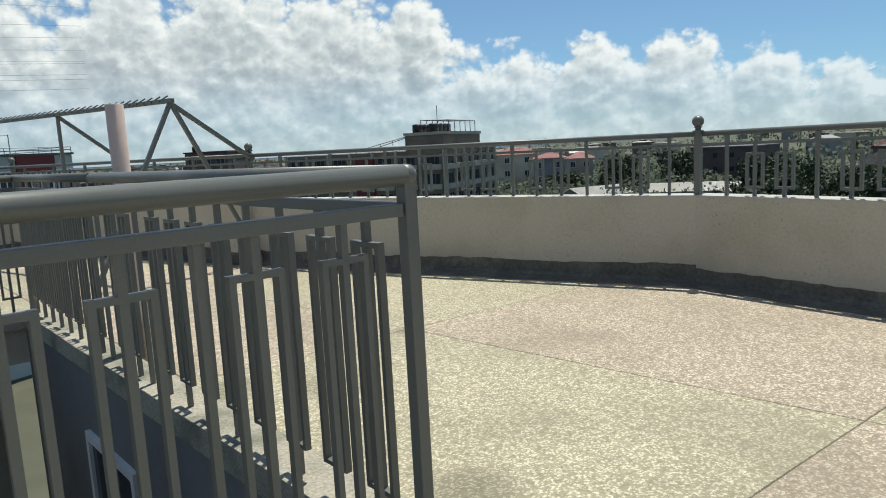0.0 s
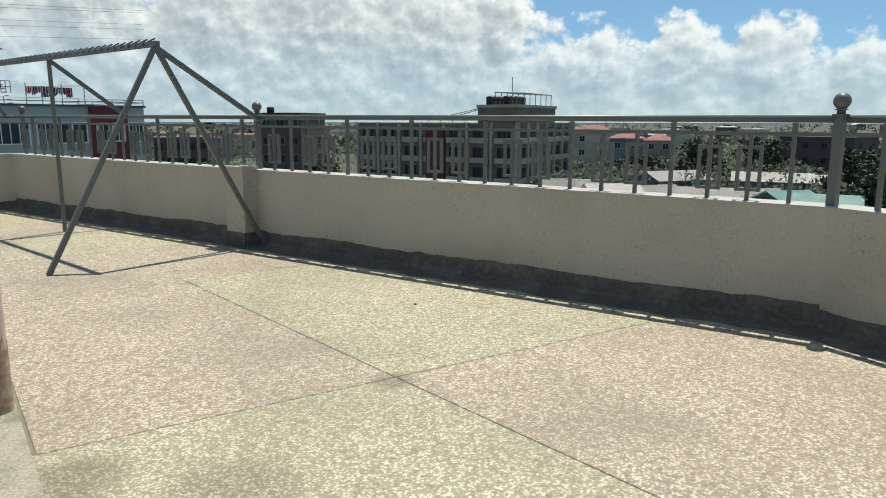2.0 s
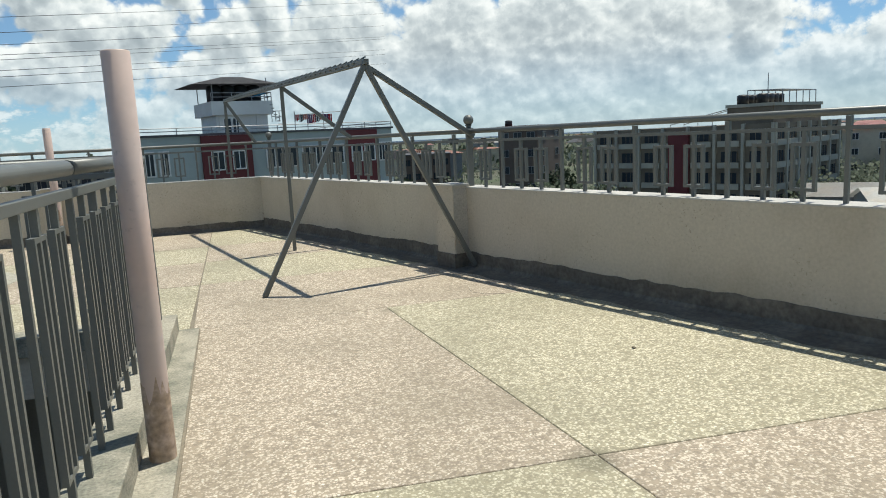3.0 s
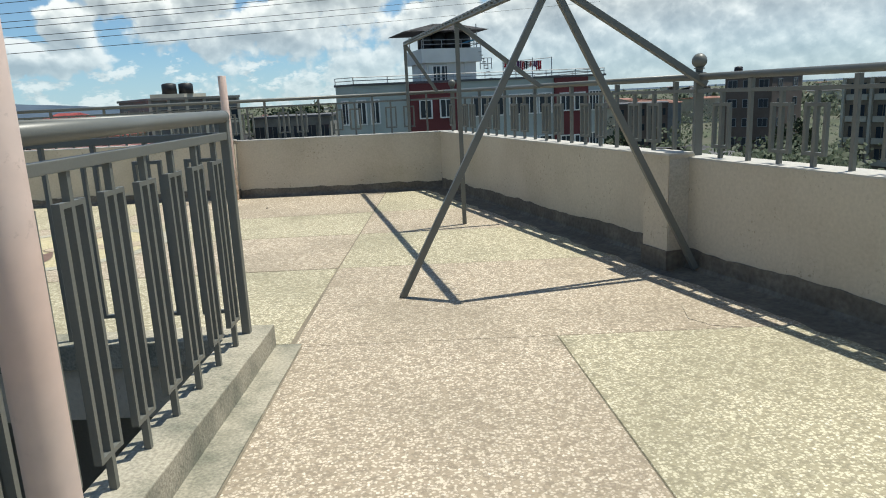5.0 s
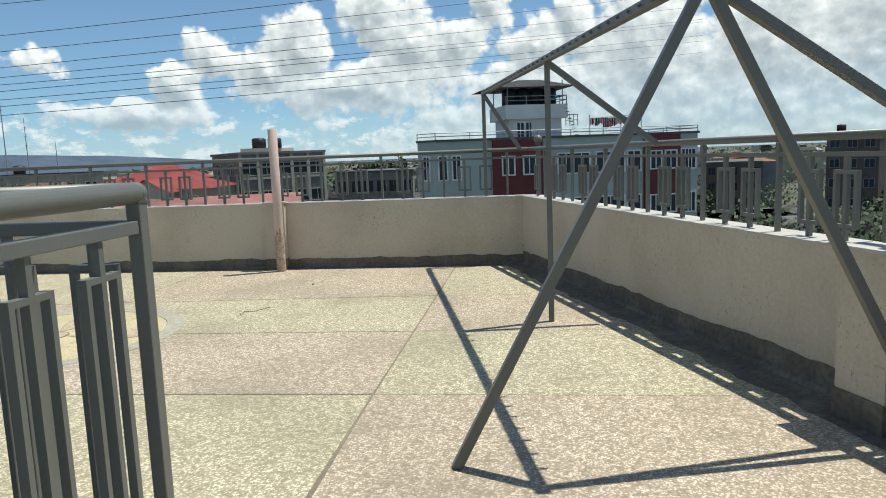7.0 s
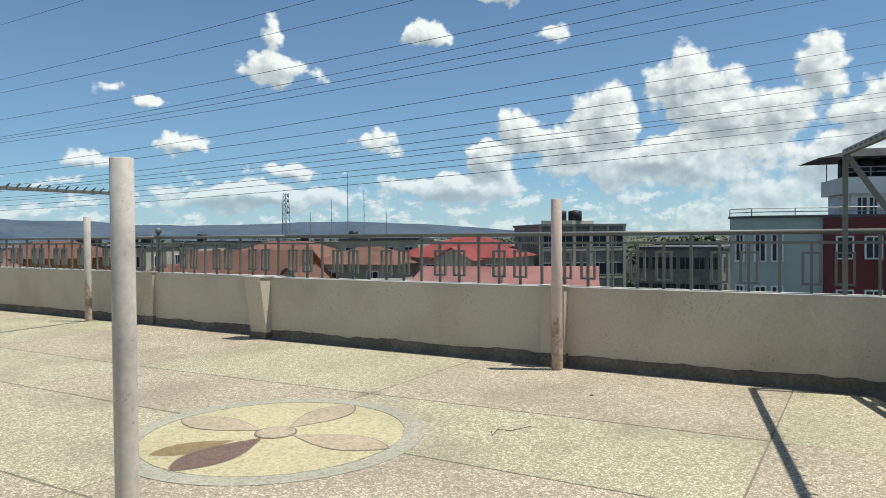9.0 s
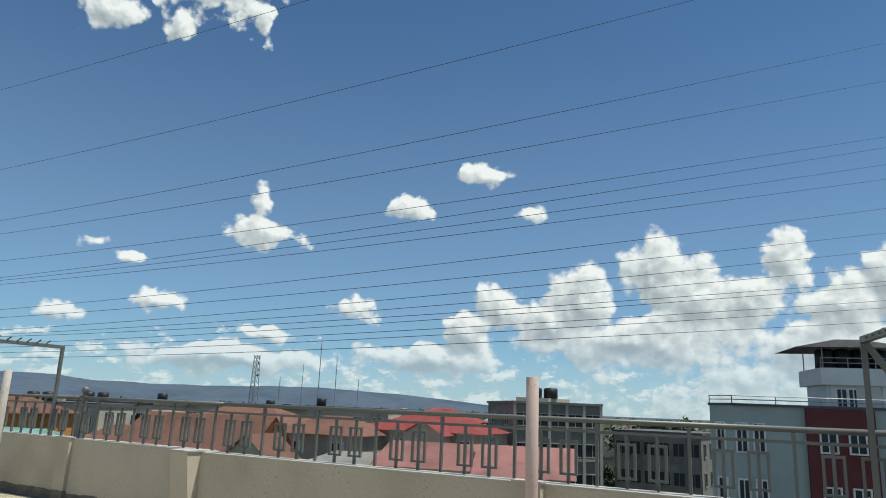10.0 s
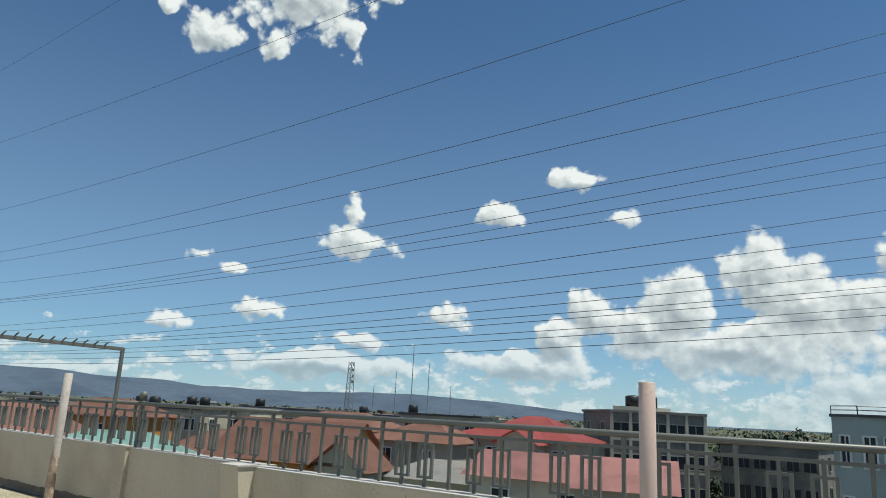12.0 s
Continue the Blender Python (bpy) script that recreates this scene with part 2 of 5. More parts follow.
def glass_dark(name, tint=(0.03, 0.04, 0.05)):
    m = bpy.data.materials.new(name)
    m.use_nodes = True
    b = m.node_tree.nodes["Principled BSDF"]
    b.inputs["Base Color"].default_value = (*tint, 1)
    b.inputs["Roughness"].default_value = 0.12
    b.inputs["Specular IOR Level"].default_value = 0.25
    return m


M_PINK = terrazzo("terrazzo_pink", (0.35, 0.288, 0.21), (0.63, 0.543, 0.427), (0.76, 0.70, 0.585), 74)
M_CREAM = terrazzo("terrazzo_cream", (0.35, 0.311, 0.211), (0.635, 0.58, 0.427), (0.77, 0.72, 0.58), 74)
M_CREAM_FLAT = terrazzo("terrazzo_yellow", (0.50, 0.43, 0.26), (0.57, 0.505, 0.345), (0.62, 0.565, 0.43), 90)
M_PETAL = terrazzo("terrazzo_petal", (0.43, 0.345, 0.245), (0.52, 0.43, 0.325), (0.58, 0.51, 0.41), 90)
M_RING = terrazzo("terrazzo_grey", (0.38, 0.355, 0.28), (0.47, 0.44, 0.355), (0.56, 0.53, 0.44), 105)
M_WET = terrazzo("terrazzo_stained", (0.17, 0.105, 0.085), (0.22, 0.15, 0.12), (0.3, 0.22, 0.18), 120)
M_STAIN = terrazzo("terrazzo_brown_stain", (0.25, 0.18, 0.085), (0.32, 0.24, 0.13), (0.4, 0.32, 0.2), 120)
M_CEMENT = material("cement", (0.35, 0.32, 0.25), 0.9, grain=(70, 0.34), stain=(3.5, 0.33), bump=0.8, tone=(0.17, 0.17, 0.13))
M_FLANK = material("flank_cement", (0.48, 0.44, 0.36), 0.9, grain=(60, 0.18), stain=(5, 0.2), bump=0.5, tone=(0.36, 0.33, 0.27))
M_JOINT = material("joint_cement", (0.21, 0.18, 0.13), 0.9, grain=(50, 0.2))
M_RENDER = material("wall_render", (0.52, 0.465, 0.365), 0.85, grain=(45, 0.09), stain=(1.3, 0.22), bump=0.4, tone=(0.40, 0.345, 0.255))
pitted(M_RENDER, (0.24, 0.195, 0.14), 34, 0.75)
M_SKIRT = material("bitumen_skirting", (0.12, 0.104, 0.082), 0.85, grain=(30, 0.3), stain=(4, 0.4), bump=0.6, tone=(0.18, 0.158, 0.125))
M_COPING = material("coping", (0.46, 0.44, 0.40), 0.8, grain=(50, 0.12), stain=(4, 0.25), bump=0.3, tone=(0.4, 0.39, 0.36))
M_GREY = material("grey_metal_paint", (0.138, 0.142, 0.126), 0.42, 0.0, grain=(120, 0.06), stain=(3, 0.18), bump=0.05, tone=(0.112, 0.117, 0.104))
pitted(M_CEMENT, (0.13, 0.13, 0.105), 14, 0.6)
M_PIPE = material("pvc_pipe", (0.60, 0.45, 0.38), 0.5, grain=(20, 0.05), stain=(1.5, 0.2), bump=0.05, tone=(0.50, 0.44, 0.40))
pitted(M_PIPE, (0.16, 0.12, 0.10), 22, 0.8)
M_PIPE_PALE = material("weathered_pvc_pipe", (0.56, 0.50, 0.44), 0.55, grain=(26, 0.12), stain=(3.5, 0.25), bump=0.08, tone=(0.40, 0.35, 0.30))
pitted(M_PIPE_PALE, (0.20, 0.15, 0.11), 30, 0.8)
M_RUST = material("rust_stain", (0.36, 0.265, 0.185), 0.8, grain=(40, 0.35), stain=(14, 0.4), bump=0.2, tone=(0.5, 0.385, 0.31))
# part of the shade down the light shaft is put into these two greys
M_INNER_SHADE = material("shaft_render_shade", (0.19, 0.19, 0.185), 0.85, grain=(30, 0.08), stain=(0.8, 0.2), bump=0.2)
M_SHAFT_SHADE = material("shaft_shade", (0.22, 0.215, 0.2), 0.9)
M_GLASS = glass_dark("window_glass")
M_BLACK = material("black_plastic", (0.016, 0.017, 0.019), 0.5, grain=(8, 0.1), bump=0)
M_WHITE = material("white_frame", (0.72, 0.72, 0.70), 0.6, grain=(8, 0.05), bump=0)


# ---------- helpers for shapes ----------
def part(name, bm, mat, parent=None, label="", bevel=0.0):
    """Links a bmesh as one mesh object, under parent if one is given."""
    if bevel:
        bmesh.ops.bevel(bm, geom=list(bm.edges), offset=bevel, segments=2, affect="EDGES", profile=0.6)
    me = bpy.data.meshes.new(name)
    bm.normal_update()
    bm.to_mesh(me)
    bm.free()
    me.materials.append(mat)
    ob = new(name, me)
    if parent is not None:
        ob.parent = parent
    if label:
        ob["label"] = label
    return ob


def share(name, src, parent, m, label=""):
    """Another object on the mesh of src, under parent, at the pose m."""
    ob = new(name, src.data)
    ob.parent = parent
    ob.matrix_basis = m
    if label:
        ob["label"] = label
    return ob


def thing(name, label, category, group="", kind="", at=(0, 0, 0), turn=0.0):
    ob = new(name)
    ob.empty_display_size = 0.2
    ob.location = at
    ob.rotation_euler = (0, 0, turn)
    return tagged(ob, label, category, group, kind)


def box(bm, x0, x1, y0, y1, z0, z1):
    v = [bm.verts.new((x, y, z)) for z in (z0, z1) for x, y in ((x0, y0), (x1, y0), (x1, y1), (x0, y1))]
    for f in ((0, 3, 2, 1), (4, 5, 6, 7), (0, 1, 5, 4), (1, 2, 6, 5), (2, 3, 7, 6), (3, 0, 4, 7)):
        bm.faces.new([v[i] for i in f])
    return v


def prism(bm, poly, z0, z1):
    n = len(poly)
    lo = [bm.verts.new((x, y, z0)) for x, y in poly]
    hi = [bm.verts.new((x, y, z1)) for x, y in poly]
    bm.faces.new(hi)
    bm.faces.new(lo[::-1])
    for i in range(n):
        j = (i + 1) % n
        bm.faces.new((lo[i], lo[j], hi[j], hi[i]))


def beam(bm, a, b, w, h):
    """A straight bar of rectangular section from a to b; h is its height where it lies level."""
    a, b = Vector(a), Vector(b)
    d = (b - a).normalized()
    up = Vector((0, 0, 1)) if abs(d.z) < 0.95 else Vector((0, 1, 0))
    s = d.cross(up).normalized()
    u = s.cross(d).normalized()
    v = [bm.verts.new(p + s * w / 2 * i + u * h / 2 * j) for p in (a, b) for i, j in ((-1, -1), (1, -1), (1, 1), (-1, 1))]
    for f in ((0, 3, 2, 1), (4, 5, 6, 7), (0, 1, 5, 4), (1, 2, 6, 5), (2, 3, 7, 6), (3, 0, 4, 7)):
        bm.faces.new([v[i] for i in f])


def tube(bm, pts, r, n=14, caps=True):
    """A round bar along a chain of points; r may be one radius or one a point."""
    pts = [Vector(p) for p in pts]
    rr = r if isinstance(r, (list, tuple)) else [r] * len(pts)
    rings = []
    for i, p in enumerate(pts):
        d = (pts[min(i + 1, len(pts) - 1)] - pts[max(i - 1, 0)]).normalized()
        up = Vector((0, 0, 1)) if abs(d.z) < 0.9 else Vector((1, 0, 0))
        s = d.cross(up).normalized()
        u = s.cross(d).normalized()
        rings.append([bm.verts.new(p + (s * math.cos(k * math.tau / n) + u * math.sin(k * math.tau / n)) * rr[i]) for k in range(n)])
    for a, b in zip(rings, rings[1:]):
        for k in range(n):
            f = bm.faces.new((a[k], a[(k + 1) % n], b[(k + 1) % n], b[k]))
            f.smooth = n > 8
    if caps:
        bm.faces.new(rings[0][::-1])
        bm.faces.new(rings[-1])


def ball(bm, c, r, seg=16):
    got = bmesh.ops.create_uvsphere(bm, u_segments=seg, v_segments=seg // 2 + 2, radius=r, matrix=Matrix.Translation(c))
    for v in got["verts"]:
        for f in v.link_faces:
            f.smooth = True


# ---------- plan ----------
WALL_H, THICK = 0.845, 0.23
BEND = Vector((4.651, 1.846))
CORNER = Vector((1.02, 12.30))
A_END = Vector((3.84, -5.0))
B_MID = Vector((-6.42, 12.32))
B_MID2 = Vector((-6.42, 12.50))
B_END = Vector((-16.0, 12.76))
GROUND = -13.0
VOID = (-3.0, 0.0, 0.165, 5.6)
KERB = 0.14
SINK = 0.03  # the parapet is lower at its bend


def wall_run(name, p, q, out, label, h=WALL_H, down=-0.35, ext0=0.0, ext1=0.0, skirt=0.125, shade_lap=0.06, drop=(0.0, 0.0)):
    """A rendered parapet whose inner face runs from p to q; out is the side on which its thickness lies."""
    d = (q - p).normalized()
    n = Vector((d.y, -d.x)) * out
    a, b = p - d * ext0, q + d * ext1

    def settle(bm):
        """The top of the wall sinks by drop[0] at p to drop[1] at q."""
        for v in bm.verts:
            if v.co.z > h - 0.1:
                v.co.z -= drop[0] + (drop[1] - drop[0]) * (v.co.to_2d() - p).dot(d) / (q - p).length

    bm = bmesh.new()
    prism(bm, [tuple(v) for v in ((a, b, b + n * THICK, a + n * THICK) if out < 0 else (b, a, a + n * THICK, b + n * THICK))], down, h)
    bmesh.ops.recalc_face_normals(bm, faces=bm.faces)
    settle(bm)
    ob = part(name, bm, M_RENDER)
    tagged(ob, label, "wall", kind="structure")
    # thin skim of cement along the top
    bm = bmesh.new()
    steps = max(2, int((b - a).length / 0.07))
    top, low = [], []
    for i in range(steps + 1):
        c = a + (b - a) * i / steps
        w = 0.012 * noise.noise(Vector((c.x * 3, c.y * 3, 1)))
        top.append(c - n * (0.003 + w * 0.6))
        low.append(c + n * (THICK + 0.015))
    for i in range(steps):
        z1 = h + 0.007
        quad = [top[i], top[i + 1], low[i + 1], low[i]]
        hi = [bm.verts.new((v.x, v.y, z1)) for v in quad]
        lo = [bm.verts.new((v.x, v.y, h - 0.004)) for v in quad]
        bm.faces.new(hi)
        bm.faces.new((lo[0], lo[1], hi[1], hi[0]))
        bm.faces.new((lo[2], lo[3], hi[3], hi[2]))
    bmesh.ops.remove_doubles(bm, verts=bm.verts, dist=1e-5)
    bmesh.ops.recalc_face_normals(bm, faces=bm.faces)
    settle(bm)
    part("coping", bm, M_COPING, ob, "pale cement coping")
    # dark waterproofing painted along the foot, its upper edge uneven, with a cove onto the floor;
    # where it runs wide over the floor, its dark colour deepens the wall's shadow
    bm = bmesh.new()
    steps = max(2, int((b - a).length / 0.05))
    rows = []
    for i in range(steps + 1):
        c = a + (b - a) * i / steps
        e = skirt + 0.03 * noise.noise(Vector((c.x * 1.3, c.y * 1.3, 7))) + 0.018 * noise.noise(Vector((c.x * 7, c.y * 7, 2)))
        prof = ((0.004, e), (0.008, e - 0.004), (0.010, 0.045), (0.028, 0.016), (shade_lap * 0.6, 0.006), (shade_lap + shade_lap * 0.25 * noise.noise(Vector((c.x * 4, c.y * 4, 5))), 0.002))
        rows.append([bm.verts.new((*(c - n * o), z + 0.011)) for o, z in prof])
    for r0, r1 in zip(rows, rows[1:]):
        for k in range(len(r0) - 1):
            bm.faces.new((r0[k], r1[k], r1[k + 1], r0[k + 1]))
    bmesh.ops.recalc_face_normals(bm, faces=bm.faces)
    for f in bm.faces:
        if f.normal.to_2d().dot(n) > 0 or (abs(f.normal.z) > 0.5 and f.normal.z < 0):
            f.normal_flip()
    part("skirting", bm, M_SKIRT, ob, "dark bitumen skirting with a ragged edge and a painted shade strip")
    return ob


wall_run("wall_east", BEND, CORNER, 1, "cream rendered parapet wall with dark skirting", skirt=0.168, shade_lap=0.24, drop=(SINK, 0.0))
wall_run("wall_southeast", A_END, BEND, 1, "cream rendered parapet wall bending round the roof", ext1=0.05, skirt=0.135, shade_lap=0.24, drop=(SINK, SINK))
wall_run("wall_north", CORNER, B_MID, 1, "cream rendered parapet wall with dark skirting", ext0=0.19, shade_lap=0.1)
wall_run("wall_northwest", B_MID2, B_END, 1, "cream rendered parapet wall behind a pier")
wall_run("wall_west", B_END, Vector((-16.0, -5.0)), 1, "plain cream rendered parapet wall", ext0=0.2)
wall_run("wall_south", Vector((-16.0, -5.0)), A_END, 1, "plain cream rendered parapet wall", ext0=0.2, ext1=0.2)


def pier(name, p, d, n, width, proud, label, flare=0.0, foot=0.15):
    """A rendered pier against a parapet: p on the wall's face, d along the wall, n out of the roof."""
    ob = None
    bm = bmesh.new()
    prof = [(0.0, proud), (WALL_H + 0.012, proud + flare)]
    vs = []
    for z, o in prof:
        for s, w in ((-1, width / 2), (1, width / 2)):
            vs.append(bm.verts.new((*(p + d * s * w - n * o), z)))
        vs.append(bm.verts.new((*(p + d * (width / 2) + n * 0.05), z)))
        vs.append(bm.verts.new((*(p - d * width / 2 + n * 0.05), z)))
    for f in ((0, 1, 2, 3), (7, 6, 5, 4), (0, 4, 5, 1), (1, 5, 6, 2), (2, 6, 7, 3), (3, 7, 4, 0)):
        bm.faces.new([vs[i] for i in f])
    bmesh.ops.recalc_face_normals(bm, faces=bm.faces)
    ob = tagged(part(name, bm, M_RENDER), label, "pier", kind="structure")
    bm = bmesh.new()
    q = p - n * (proud + flare * 0.18 + 0.012)
    lo, hi = -width / 2 - 0.006, width / 2 + 0.006
    pts = [q + d * lo, q + d * hi, p + d * hi, p + d * lo]
    prism(bm, [tuple(v) for v in pts], 0.011, foot)
    bmesh.ops.recalc_face_normals(bm, faces=bm.faces)
    part("skirting", bm, M_SKIRT, ob, "dark bitumen skirting")
    bm = bmesh.new()
    q = p - n * (proud + flare + 0.012)
    pts = [q + d * (lo - 0.01), q + d * (hi + 0.01), p + d * (hi + 0.01) + n * 0.03, p + d * (lo - 0.01) + n * 0.03]
    prism(bm, [tuple(v) for v in pts], WALL_H + 0.013, WALL_H + 0.03)
    bmesh.ops.recalc_face_normals(bm, faces=bm.faces)
    part("coping", bm, M_COPING, ob, "pale chipped cement cap")
    return ob


DA = (CORNER - BEND).normalized()
NA = Vector((DA.y, -DA.x))
DB = (B_MID - CORNER).normalized()
NB = Vector((DB.y, -DB.x))
DC = (B_END - B_MID2).normalized()
NC = Vector((DC.y, -DC.x))
F2_AT = (7.12 - BEND.y) / DA.y
pier("pier_1", BEND + DA * (F2_AT + 0.06), DA, NA, 0.30, 0.17, "cream rendered pier in the parapet with a bare cement flank", foot=0.165)
bm = bmesh.new()
pc = BEND + DA * (F2_AT + 0.06 - 0.154)
prism(bm, [tuple(v) for v in (pc, pc - NA * 0.165, pc - NA * 0.165 - DA * 0.006, pc - DA * 0.006)], 0.166, WALL_H - 0.016)
bmesh.ops.recalc_face_normals(bm, faces=bm.faces)
tagged(part("pier_flank", bm, M_FLANK), "bare rough cement flank of the pier", "pier", kind="structure")
pier("pier_2", CORNER + DB * 3.13, -DB, NB, 0.26, 0.09, "cream rendered pier behind a waste pipe")
pier("pier_3", B_MID + Vector((-0.02, 0.02)), -DB, NB, 0.30, 0.10, "cream rendered pier where the parapet steps back", 0.13, foot=0.10)
pier("pier_4", B_MID2 + DC * 2.82, -DC, NC, 0.26, 0.05, "shallow cream rendered pier under a ball finial")


# ---------- floor, shaft and kerb ----------
def build_floor():
    x0, x1, y0, y1 = VOID
    bm = bmesh.new()
    for a, b, c, d in ((-16, x0 - 0.05, -5, 12.9), (x1 + 0.05, 4.72, -5, 12.34), (x0 - 0.05, x1 + 0.05, -5, y0 - 0.05), (x0 - 0.05, x1 + 0.05, y1 + 0.05, 12.6)):
        box(bm, a, b, c, d, -0.30, 0.006)
    ob = tagged(part("floor", bm, M_JOINT), "flat concrete roof terrace floor with terrazzo panels", "floor", kind="structure")
    return ob


floor = build_floor()


def kerb(name, pts, label):
    bm = bmesh.new()
    prism(bm, pts, 0.0, KERB)
    bmesh.ops.recalc_face_normals(bm, faces=bm.faces)
    bmesh.ops.subdivide_edges(bm, edges=[e for e in bm.edges if e.calc_length() > 1], cuts=30)
    for v in bm.verts:
        k = Vector((v.co.x * 5, v.co.y * 5, v.co.z * 5))
        v.co.x += 0.004 * noise.noise(k)
        v.co.y += 0.004 * noise.noise(k + Vector((9, 0, 0)))
        if v.co.z > 0.1:
            v.co.z += 0.005 * noise.noise(k + Vector((0, 9, 0)))
    tagged(part(name, bm, M_CEMENT, bevel=0.006), label, "kerb", kind="structure")


kerb("kerb_east", [(-0.115, 0.065), (0.10, 0.065), (0.10, 5.73), (-0.115, 5.73)], "rough grey cement kerb round the light shaft")
kerb("kerb_north", [(-3.07, 5.50), (-0.115, 5.50), (-0.115, 5.73), (-3.07, 5.73)], "rough grey cement kerb round the light shaft")
kerb("kerb_south", [(-3.07, 0.065), (-0.115, 0.065), (-0.115, 0.255), (-3.07, 0.255)], "rough grey cement kerb round the light shaft")
kerb("kerb_west", [(-3.17, 0.065), (-3.07, 0.065), (-3.07, 5.73), (-3.17, 5.73)], "rough grey cement kerb round the light shaft")

bm = bmesh.new()
prism(bm, [(0.10, -0.3), (0.27, -0.3), (0.245, 5.74), (0.10, 5.74)], 0.001, 0.014)
tagged(part("gutter_strip", bm, M_CEMENT), "grey cement strip along the kerb", "strip", kind="structure")


def build_shaft():
    """Inner faces of the light shaft: an edge beam, then open landings in shade."""
    for name, poly, z0, z1, mat, label in (
        ("shaft_wall_east", [(-0.095, 0.0), (0.10, 0.0), (0.10, 5.6), (-0.095, 5.6)], -9.0, -0.001, M_INNER_SHADE, "grey rendered shaft wall with shade in its colour"),
        ("shaft_wall_south", [(-3.05, -0.04), (-0.097, -0.04), (-0.097, 0.22), (-3.05, 0.22)], -9.0, -0.001, M_INNER_SHADE, "grey rendered shaft wall with shade in its colour"),
        ("shaft_wall_west", [(-3.2, 0.0), (-3.05, 0.0), (-3.05, 5.6), (-3.2, 5.6)], -9.0, -0.001, M_INNER_SHADE, "grey rendered shaft wall with shade in its colour"),
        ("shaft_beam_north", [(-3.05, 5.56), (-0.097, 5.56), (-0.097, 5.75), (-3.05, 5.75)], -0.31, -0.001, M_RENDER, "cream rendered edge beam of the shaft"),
        ("shaft_wall_north", [(-3.05, 6.9), (-0.097, 6.9), (-0.097, 7.05), (-3.05, 7.05)], -9.0, -0.31, M_SHAFT_SHADE, "landing wall below the roof with shade in its colour"),
        ("shaft_landing", [(-3.05, 5.56), (-0.097, 5.56), (-0.097, 6.9), (-3.05, 6.9)], -3.1, -2.95, M_CEMENT, "grey cement landing below the roof"),
        ("shaft_floor", [(-3.05, 0.0), (-0.097, 0.0), (-0.097, 6.9), (-3.05, 6.9)], -9.1, -9.0, M_CEMENT, "grey cement shaft floor"),
    ):
        bm = bmesh.new()
        prism(bm, poly, z0, z1)
        bmesh.ops.recalc_face_normals(bm, faces=bm.faces)
        tagged(part(name, bm, mat), label, "wall", kind="structure")
    win = thing("window_1", "white framed window in the shaded shaft wall", "window", kind="structure", at=(-0.095, 3.33, -0.98))
    bm = bmesh.new()
    for a, b, c, d in ((-0.5, 0.5, 0.46, 0.52), (-0.5, 0.5, -0.52, -0.46), (-0.5, -0.44, -0.46, 0.46), (0.44, 0.5, -0.46, 0.46), (-0.03, 0.03, -0.46, 0.46)):
        box(bm, -0.035, 0.0, a, b, c, d)
    part("window_frame", bm, M_WHITE, win, "white window frame")
    for s in (-0.235, 0.235):
        bm = bmesh.new()
        box(bm, -0.012, -0.004, s - 0.205, s + 0.205, -0.46, 0.46)
        part("pane", bm, M_GLASS, win)


build_shaft()


# ---------- railings ----------
def bar_meshes(tag, foot, mid, lo, hi, width, side, depth):
    """Mesh sources at the origin, along x: a plain baluster and one with a box frame round it."""
    bm = bmesh.new()
    box(bm, -side / 2, side / 2, -depth / 2, depth / 2, foot, mid)
    plain = bpy.data.meshes.new("baluster")
    bm.to_mesh(plain)
    bm.free()
    bm = bmesh.new()
    box(bm, -side / 2, side / 2, -depth / 2, depth / 2, foot, mid)
    core = bpy.data.meshes.new("frame_core")
    bm.to_mesh(core)
    bm.free()
    bm = bmesh.new()
    w, s, d = width / 2, side * 0.85, depth * 0.52
    box(bm, -w, -w + s, -d, d, lo, hi)
    box(bm, w - s, w, -d, d, lo, hi)
    box(bm, -w + s, w - s, -d, d, hi - s, hi - 0.001)
    box(bm, -w + s, w - s, -d, d, lo + 0.001, lo + s)
    frame_mesh = bpy.data.meshes.new("baluster_frame")
    bm.to_mesh(frame_mesh)
    bm.free()
    for me in (plain, core, frame_mesh):
        me.materials.append(M_GREY)
    return plain, core, frame_mesh


def put_mesh(name, me, parent, m):
    ob = new(name, me)
    ob.parent = parent
    ob.matrix_basis = m
    return ob


SHAFT_BARS = bar_meshes("shaft", KERB - 0.01, 1.19, 0.26, 1.095, 0.148, 0.021, 0.025)
WALL_BARS = bar_meshes("wall", WALL_H, 1.315, 0.925, 1.235, 0.165, 0.026, 0.026)


